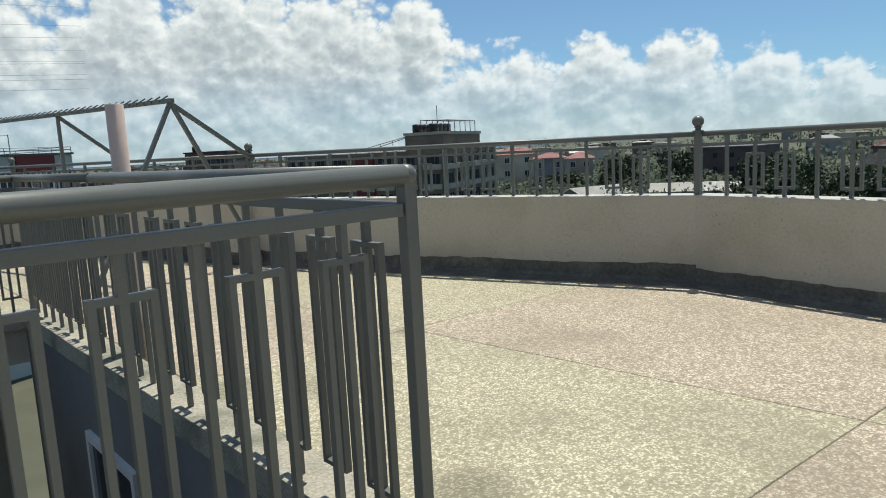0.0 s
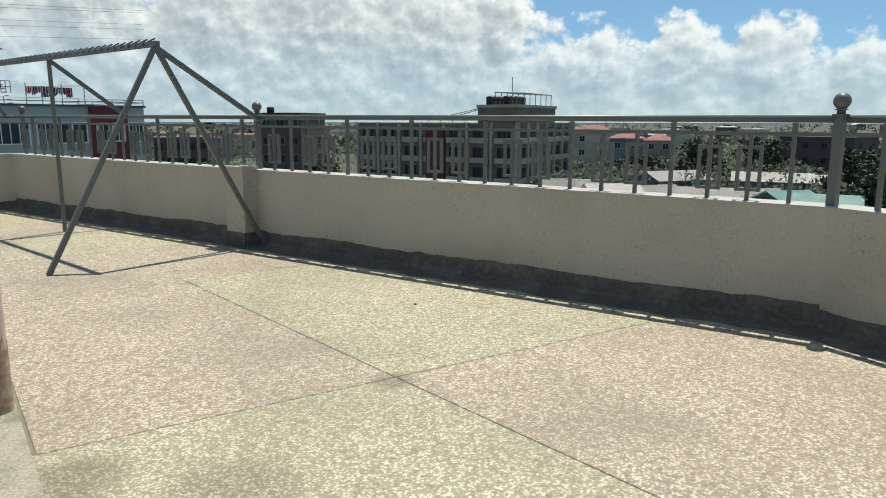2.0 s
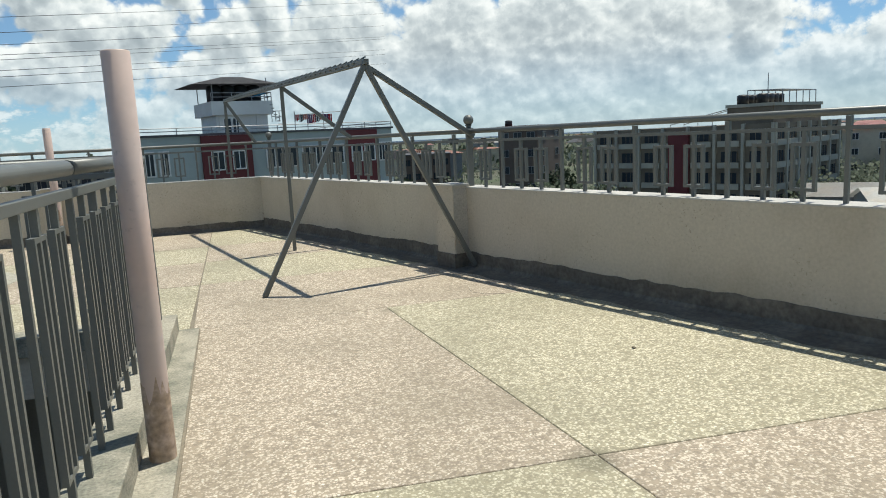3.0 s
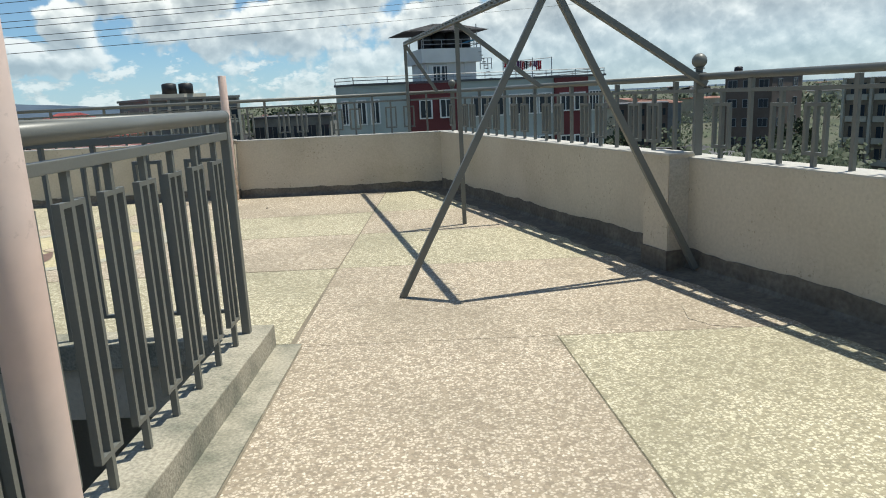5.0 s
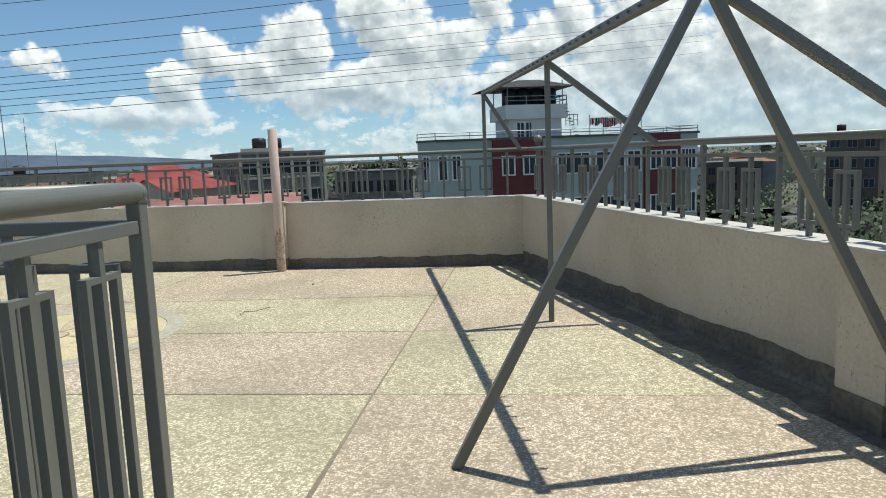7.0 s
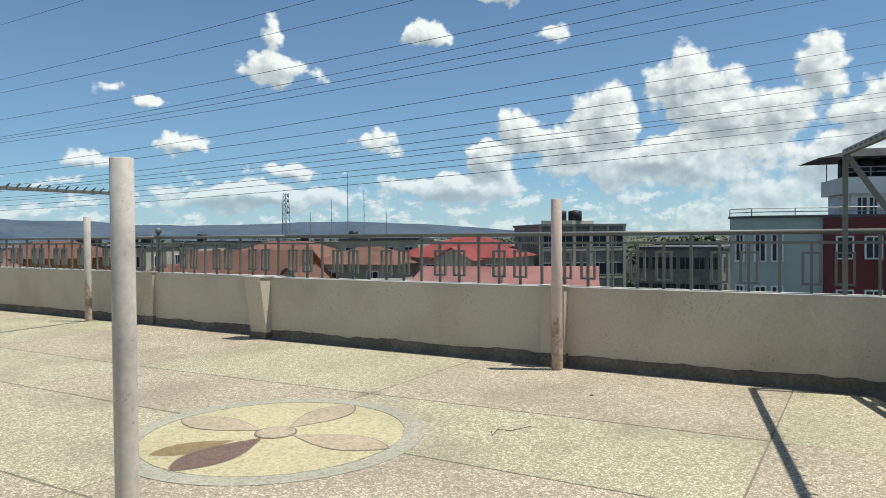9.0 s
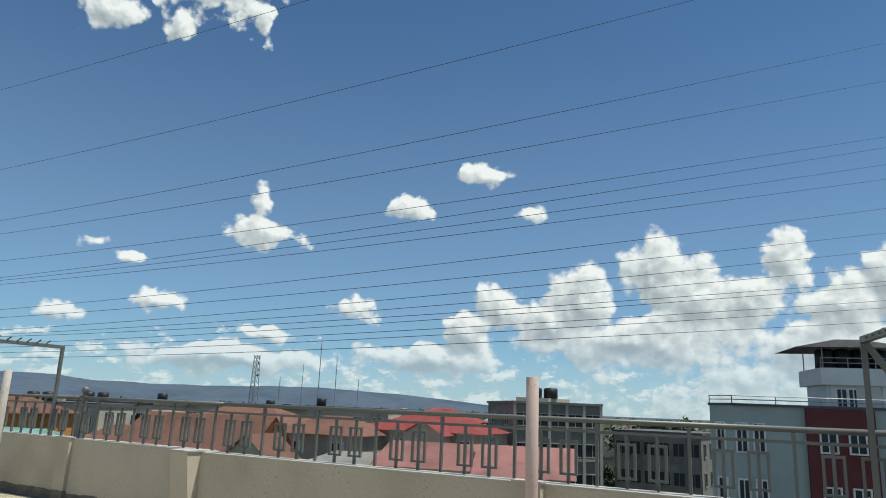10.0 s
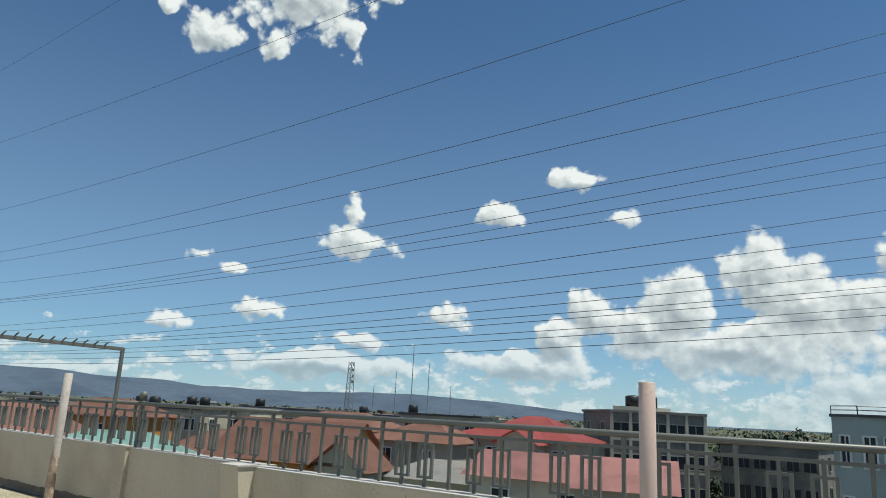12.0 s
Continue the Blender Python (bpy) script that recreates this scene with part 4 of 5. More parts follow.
# pale blue and maroon apartment block beyond the north parapet
def block_white():
    A = Vector((-6.65, 49.5))
    B = Vector((12.9, 55.5))
    d, out = facade_frame(A, B)
    back = -out
    ob = thing("apartment_building", "pale blue apartment block with maroon bands and roof tower", "building", at=(0, 0, 0))
    top = 2.28
    C, D = B + back * 15, A + Vector((-1.2, 15))
    cham = A + d * 1.7
    side = A + Vector((0.25, 1.6))
    building_body(ob, [tuple(v) for v in (cham, B, C, D, side)], GROUND, top, M_W_WHITE, label="pale blue rendered walls")
    bm = bmesh.new()
    prism(bm, [tuple(v) for v in (cham + out * 0.12, B + out * 0.12 + d * 0.12, C + d * 0.12, D, side - d * 0.1)], top, top + 0.14)
    bmesh.ops.recalc_face_normals(bm, faces=bm.faces)
    part("roof", bm, M_ROOF_DARK, ob, "dark roof edge")
    rail_loop(ob, [side, cham, B, C], top + 0.14, 0.42, M_STEEL)
    L = (B - A).length
    for s0, s1 in ((0.27, 0.44), (0.80, 0.93)):
        a, b = A + d * L * s0, A + d * L * s1
        bm = bmesh.new()
        prism(bm, [tuple(v) for v in (a + out * 0.25, b + out * 0.25, b - out * 0.1, a - out * 0.1)], GROUND, top - 0.02)
        bmesh.ops.recalc_face_normals(bm, faces=bm.faces)
        band = part("maroon_bay", bm, M_W_MAROON, ob, "maroon rendered bay")
        for k in range(4):
            for f in (0.3, 0.72):
                window_on(ob, a + (b - a) * f + out * 0.25, d, out, top - 1.75 - 3.05 * k, 0.75, 1.15)
    for k in range(4):
        z = top - 1.75 - 3.05 * k
        for s, w in ((0.105, 0.5), (0.15, 0.5), (0.55, 2.2), (0.68, 2.0), (0.765, 0.9), (0.965, 1.0)):
            window_on(ob, A + d * L * s, d, out, z, w, 1.5 if s < 0.25 else 1.3, bars=1 if w < 1 else 3)
        window_on(ob, (cham + side) / 2, (cham - side).normalized(), facade_frame(side, cham)[1], z, 0.55, 1.5)
    # roof tower with tank platform and canopy
    T = A + d * L * 0.375 + back * 3.2
    w, dp = 3.9, 4.0
    q = [T, T + d * w, T + d * w + back * dp, T + back * dp]
    o = [T + (d * -0.35 + out * 0.35), T + d * (w + 0.35) + out * 0.35, T + d * (w + 0.35) + back * (dp + 0.35), T - d * 0.35 + back * (dp + 0.35)]
    building_body(ob, [tuple(v) for v in q], top, 3.75, M_W_PALE, "roof_tower")
    building_body(ob, [tuple(v) for v in o], 3.75, 4.75, M_W_PALE, "tower_parapet")
    window_on(ob, T + d * 0.8, d, out, 3.0, 0.5, 1.0)
    window_on(ob, T + d * 1.45, d, out, 3.0, 0.5, 1.0)
    for i in range(3):
        building_body(ob, [tuple(v) for v in (T + d * (0.2 + 1.4 * i) + out * 0.1, T + d * (0.45 + 1.4 * i) + out * 0.1, T + d * (0.45 + 1.4 * i), T + d * (0.2 + 1.4 * i))], top, 3.75, M_W_PALE, "pilaster")
    for i in range(4):
        water_tank(ob, T + d * (0.4 + 1.0 * i) + back * 1.3, 4.75, 0.55, 1.3)
    bm = bmesh.new()
    for i, (s, b) in enumerate(((0, 0), (0, 1), (1, 0), (1, 1))):
        c = T + d * (-0.1 + s * (w + 0.2)) + back * (b * dp)
        tube(bm, [(c.x, c.y, 4.75), (c.x, c.y, 6.0 + 0.45 * s * (1 - b))], 0.04, 6)
    part("canopy_post", bm, M_STEEL, ob)
    bm = bmesh.new()
    e0, e1 = T - d * 1.7 + out * 0.6, T + d * (w + 0.9) + out * 0.6
    ridge0, ridge1 = e0 + back * 2.6 + d * 3.0, e0 + back * 2.6 + d * 4.6
    f0, f1 = e0 + back * 5.2, e1 + back * 5.2
    zs = 5.95
    P = [bm.verts.new((v.x, v.y, z)) for v, z in ((e0, zs), (e1, zs + 0.05), (f1, zs + 0.05), (f0, zs), (ridge0, zs + 0.75), (ridge1, zs + 0.75))]
    for f in ((0, 1, 5, 4), (1, 2, 5), (2, 3, 4, 5), (3, 0, 4)):
        bm.faces.new([P[i] for i in f])
    bmesh.ops.solidify(bm, geom=list(bm.faces), thickness=0.06)
    part("canopy", bm, M_ROOF_DARK, ob, "dark sheet canopy over the tanks")
    # pipe and rail by the tanks
    bm = bmesh.new()
    a, b = T + d * (w - 1.1) + out * 0.1, T + d * w + out * 0.1
    tube(bm, [(a.x, a.y, 5.05), (b.x, b.y, 5.35)], 0.06, 6)
    part("blue_pipe", bm, M_BLUEPIPE, ob, "blue water pipe")
    rail_loop(ob, [T - d * 0.3 + out * 0.3, T + d * (w + 0.3) + out * 0.3, T + d * (w + 0.3) + back * dp], 4.75, 0.6, M_STEEL, "tower_rail", 1.2)
    # outside stair on the tower's flank
    s0 = T + d * (w + 0.2) + out * 0.1
    for i in range(9):
        bm = bmesh.new()
        c = s0 + d * (0.9 - 0.1 * i)
        box(bm, c.x - 0.12, c.x + 0.12, c.y - 0.35, c.y + 0.35, top + 0.2 + 0.24 * i, top + 0.25 + 0.24 * i)
        part("stair_tread", bm, M_STEEL, ob)
    rail_loop(ob, [s0 + d * 1.0, s0 + d * 0.1], top + 0.9, 0.8, M_STEEL, "stair_rail", 0.3)
    # washing on a line
    f0 = A + d * L * 0.64 + back * 1.6
    f1 = A + d * L * 0.83 + back * 1.6
    fr = thing("clothes_line", "steel clothes-line frame with washing on a roof", "clothes line", at=(0, 0, 0))
    bm = bmesh.new()
    for v in (f0, f1, f0 + (f1 - f0) * 0.6):
        tube(bm, [(v.x, v.y, top + 0.14), (v.x, v.y, top + 1.55)], 0.035, 6)
    tube(bm, [(f0.x, f0.y, top + 1.3), (f1.x, f1.y, top + 1.5)], 0.03, 6)
    part("frame_bar", bm, M_STEEL, fr)
    rnd = random.Random(4)
    for i in range(9):
        c = f0 + (f1 - f0) * (0.05 + 0.085 * i)
        bm = bmesh.new()
        hgt = rnd.uniform(0.4, 0.8)
        wd = rnd.uniform(0.12, 0.22)
        for j in range(4):
            x0, x1 = -wd + 2 * wd * j / 4, -wd + 2 * wd * (j + 1) / 4
            y = 0.03 * (-1) ** j
            box(bm, x0, x1, y - 0.015, y + 0.015, -hgt + 0.08 * (j % 2), 0)
        cl = part("garment", bm, CLOTH[i % 4], fr, "hanging garment")
        cl.matrix_basis = Matrix.Translation((c.x, c.y, top + 1.32)) @ Matrix.Rotation(math.atan2(d.y, d.x), 4, "Z")


block_white()


# tan apartment block with white bands
def block_tan():
    ob = thing("apartment_building", "tan apartment block with pale bands and rooftop tanks", "building", at=(0, 0, 0))
    C0 = Vector((70.1, 78.4))
    L = Vector((58.0, 104.6))
    R = Vector((90.2, 87.6))
    top = 1.05
    K = L + (R - C0)
    building_body(ob, [tuple(v) for v in (L, C0, R, K)], GROUND, top, M_W_TAN)
    for a, b in ((L, C0), (C0, R)):
        d, out = facade_frame(a, b)
        n = 7 if a is L else 6
        ln = (b - a).length
        for k in range(5):
            z = top - 1.5 - 3.0 * k
            for i in range(n):
                bm = bmesh.new()
                p0, p1 = a + d * ln * (i + 0.12) / n, a + d * ln * (i + 0.88) / n
                prism(bm, [tuple(v) for v in (p0, p1, p1 + out * 0.35, p0 + out * 0.35)][::-1], z - 1.5, z - 0.7)
                bmesh.ops.recalc_face_normals(bm, faces=bm.faces)
                part("balcony", bm, M_TAN_LIGHT, ob, "pale balcony front")
            for i in range(n):
                window_on(ob, a + d * ln * (i + 0.5) / n, d, out, z + 0.1, 2.3, 1.5, M_W_TAN, 2)
        for i in range(n + 1):
            c = a + d * ln * i / n
            bm = bmesh.new()
            prism(bm, [tuple(v) for v in (c - d * 0.2 - out * 0.1, c + d * 0.2 - out * 0.1, c + d * 0.2 + out * 0.4, c - d * 0.2 + out * 0.4)], GROUND, top + 0.1)
            bmesh.ops.recalc_face_normals(bm, faces=bm.faces)
            part("pilaster", bm, M_TAN_LIGHT, ob)
    d, out = facade_frame(L, C0)
    d2, out2 = facade_frame(C0, R)
    bay = L + d * 13.5
    bm = bmesh.new()
    prism(bm, [tuple(v) for v in (bay, bay + d * 3.2, bay + d * 3.2 + out * 0.6, bay + out * 0.6)][::-1], GROUND, top - 0.8)
    bmesh.ops.recalc_face_normals(bm, faces=bm.faces)
    part("maroon_bay", bm, M_W_MAROON, ob, "maroon rendered bay")
    # stair tower, tanks and steel frame on the roof
    T = C0 - d * 7.5 + d2 * 2.0
    q = [T, T + d * 6.5, T + d * 6.5 + d2 * 16, T + d2 * 16]
    building_body(ob, [tuple(v) for v in q], top, 3.4, M_W_TAN, "roof_tower")
    building_body(ob, [tuple(v) for v in (T - d * 0.2 - d2 * 0.2, T + d * 6.7 - d2 * 0.2, T + d * 6.7 + d2 * 16.2, T - d * 0.2 + d2 * 16.2)], 3.4, 3.85, M_TAN_LIGHT, "tower_cornice")
    for i in range(8):
        water_tank(ob, T + d * 1.8 + d2 * (0.9 + 1.6 * i), 3.85, 0.8, 1.35)
    for i in range(4):
        water_tank(ob, T + d * 4.6 + d2 * (0.9 + 1.6 * i), 3.85, 0.8, 1.35)
    bm = bmesh.new()
    g0, g1 = T + d * 5.5 + d2 * 5, T + d * 5.5 + d2 * 16.5
    for i in range(6):
        c = g0 + (g1 - g0) * i / 5
        e = c - d * 5
        tube(bm, [(c.x, c.y, top), (c.x, c.y, 5.7)], 0.07, 5)
        tube(bm, [(e.x, e.y, 3.8), (e.x, e.y, 5.9)], 0.07, 5)
        tube(bm, [(c.x, c.y, 5.7), (e.x, e.y, 5.9)], 0.07, 5)
    for o in (0, 1, 2.5, 4, 5):
        a, b = g0 - d * o, g1 - d * o
        tube(bm, [(a.x, a.y, 5.7 + 0.04 * o), (b.x, b.y, 5.7 + 0.04 * o)], 0.07, 5)
    part("steel_frame", bm, M_STEEL, ob, "open steel roof frame")
    bm = bmesh.new()
    m = T + d * 3 + d2 * 6
    tube(bm, [(m.x, m.y, 3.8), (m.x, m.y, 8.2)], 0.06, 5)
    s0, s1 = T - d * 9, T
    for k in (0, 2.5):
        tube(bm, [(s0.x + k, s0.y, top + 0.4), (s1.x + k * 0.3, s1.y, top + 2.2)], 0.07, 5)
    for i in range(5):
        c = s0 + (s1 - s0) * i / 4
        tube(bm, [(c.x, c.y, top), (c.x, c.y, top + 0.4 + 0.45 * i)], 0.05, 5)
    part("antenna", bm, M_STEEL, ob)


block_tan()


def block(name, label, a, b, depth, top, mat, storeys=4, cols=6, roof=None, tanks=0, win=(1.2, 1.3), frame_mat=None, band=None, pitch=3.0):
    """A plain apartment block whose front runs from a to b."""
    a, b = Vector(a), Vector(b)
    d, out = facade_frame(a, b)
    ob = thing(name, label, "building")
    ln = (b - a).length
    c, e = b - out * depth, a - out * depth
    building_body(ob, [tuple(v) for v in (a, b, c, e)], GROUND, top, mat)
    building_body(ob, [tuple(v) for v in (a + out * 0.2 - d * 0.2, b + out * 0.2 + d * 0.2, c + d * 0.2, e - d * 0.2)], top, top + 0.25, roof or M_ROOF_DARK, "roof")
    for k in range(storeys):
        z = top - 1.6 - pitch * k
        for i in range(cols):
            window_on(ob, a + d * ln * (i + 0.5) / cols, d, out, z, win[0], win[1], frame_mat, 1)
        for i in range(max(2, cols // 2)):
            dd, oo = facade_frame(b, c)
            window_on(ob, b + dd * depth * (i + 0.5) / max(2, cols // 2), dd, oo, z, win[0], win[1], frame_mat, 1)
            dd, oo = facade_frame(e, a)
            window_on(ob, e + dd * depth * (i + 0.5) / max(2, cols // 2), dd, oo, z, win[0], win[1], frame_mat, 1)
        if band:
            bm = bmesh.new()
            for zz in (z - 0.95,):
                prism(bm, [tuple(v) for v in (a + out * 0.12 - d * 0.1, b + out * 0.12 + d * 0.1, b, a)], zz - 0.12, zz + 0.12)
            bmesh.ops.recalc_face_normals(bm, faces=bm.faces)
            part("band", bm, band, ob)
    if band:
        for i in range(cols + 1):
            p = a + d * ln * i / cols
            bm = bmesh.new()
            prism(bm, [tuple(v) for v in (p - d * 0.15, p + d * 0.15, p + d * 0.15 + out * 0.15, p - d * 0.15 + out * 0.15)], GROUND, top)
            bmesh.ops.recalc_face_normals(bm, faces=bm.faces)
            part("column", bm, band, ob)
    for i in range(tanks):
        water_tank(ob, a + d * (1.2 + 1.9 * i) - out * 2.0, top + 0.25, 0.65, 1.05)
    return ob


def P2(az, d):
    return at_az(az, d, (0.7, 5.3))


# unfinished stone block with water tanks beyond the north parapet
stone = block("apartment_building", "grey stone block of flats with pale frame and tanks", P2(-23.2, 76), P2(-16.6, 79), 12, 2.3, M_STONE, 5, 5, M_STONE, 0, (1.5, 1.2), M_TAN_LIGHT, M_TAN_LIGHT)
bm = bmesh.new()
sa, sb = P2(-23.1, 77), P2(-20.6, 78)
prism(bm, [tuple(v) for v in (sa, sb, sb + Vector((1, 4)), sa + Vector((1, 4)))], 2.3, 2.95)
bmesh.ops.recalc_face_normals(bm, faces=bm.faces)
part("tank_room", bm, M_TAN_LIGHT, stone)
for i in range(2):
    water_tank(stone, sa + (sb - sa) * (0.3 + 0.5 * i) + Vector((0.4, 1.6)), 2.95, 0.75, 1.15)
block("apartment_building", "brown block of flats behind the trees", P2(-15.6, 84), P2(-9.4, 82), 12, -0.3, M_STONE, 4, 6, M_ROOF_DARK, 0, (1.1, 1.3), M_STONE)
mid = block("apartment_building", "dark brown block of flats with a red roof edge", at_az(21.5, 125), at_az(24.7, 122), 12, 2.5, M_BRICK, 5, 3, M_W_MAROON, 1, (1.4, 1.2), M_GREYWALL)
block("apartment_building", "dark brown block of flats", at_az(13.5, 150), at_az(17.4, 150), 14, -2.2, M_BRICK, 3, 5, M_ROOF_DARK, 0, (1.2, 1.3), M_BRICK)
block("apartment_building", "tall dark brown block of flats among trees", at_az(62.0, 165), at_az(66.8, 160), 14, -1.9, M_BRICK, 3, 4, M_ROOF_DARK, 0, (1.0, 1.0), M_BRICK)


def gable_house(name, label, c, turn, w, d, eaves, ridge, wall_mat, roof_mat, hip=0.0, windows=True, base=None):
    """A house with a pitched roof: w along its ridge, d across."""
    base = GROUND if base is None else base
    ob = thing(name, label, "house", at=(c[0], c[1], base), turn=radians(turn))
    e, r = eaves - base, ridge - base
    bm = bmesh.new()
    box(bm, -w / 2, w / 2, -d / 2, d / 2, 0, e)
    if not hip:
        for s in (-1, 1):
            x = s * w / 2
            v = [bm.verts.new(p) for p in ((x, -d / 2, e), (x, d / 2, e), (x, 0, r - 0.1))]
            bm.faces.new(v if s > 0 else v[::-1])
    part("wall", bm, wall_mat, ob)
    bm = bmesh.new()
    o = 0.5
    h = hip * d / 2
    k = (r - e) / (d / 2) * o
    P = [bm.verts.new(p) for p in ((-w / 2 - o, -d / 2 - o, e - k), (w / 2 + o, -d / 2 - o, e - k), (w / 2 + o, d / 2 + o, e - k), (-w / 2 - o, d / 2 + o, e - k), (-w / 2 - (0 if hip else o) + h, 0, r), (w / 2 + (0 if hip else o) - h, 0, r))]
    faces = [(0, 1, 5, 4), (2, 3, 4, 5)]
    if hip:
        faces += [(1, 2, 5), (3, 0, 4)]
    for f in faces:
        bm.faces.new([P[i] for i in f])
    bmesh.ops.solidify(bm, geom=list(bm.faces), thickness=0.12)
    part("roof", bm, roof_mat, ob)
    if windows:
        n = max(2, int(w / 3.2))
        for k in range(max(1, min(3, int(e / 3)))):
            for s in (-1, 1):
                for i in range(n):
                    window_on(ob, Vector((-w / 2 + w * (i + 0.5) / n, s * d / 2)), Vector((-s, 0)) * -1 if s < 0 else Vector((-1, 0)), Vector((0, s)), e - 1.5 - 3 * k, 1.1, 1.2)
    return ob


def near_houses():
    p = P2(-29.5, 74)
    gable_house("house", "large house with a bright red sheet roof", p, 8, 13, 9, -0.6, 0.75, M_CREAMWALL, M_ROOF_RED, 0.9)
    gable_house("house", "red roof gable of a large house", P2(-29.5, 69), 98, 5, 3.6, -0.7, 0.3, M_CREAMWALL, M_ROOF_RED, 0)
    gable_house("house", "low red sheet roof wing of a house", P2(-28.8, 78), 8, 7, 7, 0.3, 1.5, M_CREAMWALL, M_ROOF_RED, 0.7)
    gable_house("house", "low house with a faded pink sheet roof", P2(-27.8, 52), 12, 8.5, 7, -2.2, -0.9, M_CREAMWALL, M_ROOF_PINK, 0.0)
    gable_house("house", "low house with a faded pink sheet roof", P2(-22.3, 50), 20, 5.5, 7, -2.3, -0.8, M_CREAMWALL, M_ROOF_PINK, 0.0)
    gable_house("house", "low house with a grey tin roof", P2(-34.5, 58), 10, 9, 7, -3.2, -2.1, M_CREAMWALL, M_ROOF_TIN, 0.5)
    gable_house("house", "house with a rusty tiled gable roof and orange end", P2(-46.5, 62), 14, 11, 8, -2.4, 0.3, M_ORANGE, M_ROOF_TILE, 0.0)
    gable_house("house", "cream house with a small rusty gable", P2(-42.5, 57), 104, 4, 4, -2.6, -0.9, M_CREAMWALL, M_ROOF_TILE, 0.0)
    gable_house("house", "house with a rusty tiled hip roof", P2(-37.0, 72), 10, 9, 8, -1.1, 0.35, M_CREAMWALL, M_ROOF_TILE, 0.8)
    gable_house("house", "house with a rusty tiled hip roof", P2(-43.5, 88), 10, 13, 9, -0.8, 0.9, M_CREAMWALL, M_ROOF_TILE, 0.8)
    gable_house("house", "house with a dark rusty roof", P2(-51.5, 66), 0, 10, 8, -2.9, -0.9, M_BRICK, M_ROOF_TILE, 0.6)
    gable_house("house", "house with a green sheet roof", P2(-59, 55), 20, 10, 8, -2.6, -0.8, M_CREAMWALL, M_ROOF_GREEN, 0.6)
    gable_house("house", "orange walled house with a rusty roof", P2(-60, 78), 20, 9, 8, -0.2, 1.2, M_ORANGE, M_ROOF_TILE, 0.6)
    gable_house("house", "house with a rusty roof", P2(-66, 70), 20, 10, 8, -1.6, 0.5, M_CREAMWALL, M_ROOF_TILE, 0.6)
    for az, dd, zt in ((-57, 90, 0.3), (-53.5, 95, 0.5), (-48.5, 100, 0.7), (-36.3, 95, 0.9), (-64, 90, 0.2), (-40.5, 105, 0.4)):
        c = P2(az, dd)
        b = block("apartment_building", "low cream block of flats with a dark tank", c + Vector((-5, -2)), c + Vector((5, 2)), 9, zt, M_CREAMWALL, 3, 4, M_ROOF_DARK, 1 + (int(az) % 2), (1.2, 1.2))
    # grey gabled flats and tin sheds to the east
    for az, dd, w, e, z, wm in ((48.3, 165, 9.2, -1.0, 0.5, M_CREAMWALL), (51.0, 150, 6.4, -1.9, -0.9, M_GREYWALL), (53.4, 165, 6.0, -2.6, -1.3, M_CREAMWALL)):
        gable_house("house", "tall gabled block of flats with a pink roof", at_az(az, dd), -az, w, 10, e, z, wm, M_ROOF_PINK, 0.5)
    for i, (az, dd, w, z, mt) in enumerate(((46.5, 88, 9, -6.2, M_ROOF_TIN), (49.5, 80, 7, -6.0, M_ROOF_TIN), (52.5, 84, 8, -6.4, M_ROOF_TIN), (56, 82, 10, -6.3, M_ROOF_TIN), (59.3, 86, 9, -6.6, M_ROOF_TIN), (62.2, 84, 6, -6.5, M_ROOF_GREEN), (64.8, 78, 7, -6.2, M_ROOF_GREEN), (69, 84, 9, -6.6, M_ROOF_TIN), (54, 110, 12, -6.4, M_ROOF_TIN), (61, 118, 14, -6.8, M_ROOF_TIN), (66, 120, 12, -7, M_ROOF_TIN), (73, 90, 9, -6.8, M_ROOF_TIN), (36, 70, 9, -8.6, M_STONE), (28, 84, 10, -9, M_STONE), (22, 90, 10, -9, M_STONE))):
        gable_house("shed", {M_ROOF_TIN: "low shed with a pale corrugated sheet roof", M_ROOF_GREEN: "low shed with a pale green sheet roof"}.get(mt, "low shed with a dark grey sheet roof"), at_az(az, dd, (-0.2, 0)), -az + 20 * (i % 3), w * 0.75, 5.5, z - 0.45, z + 0.6, M_GREYWALL, mt, 0.0, False)


near_houses()


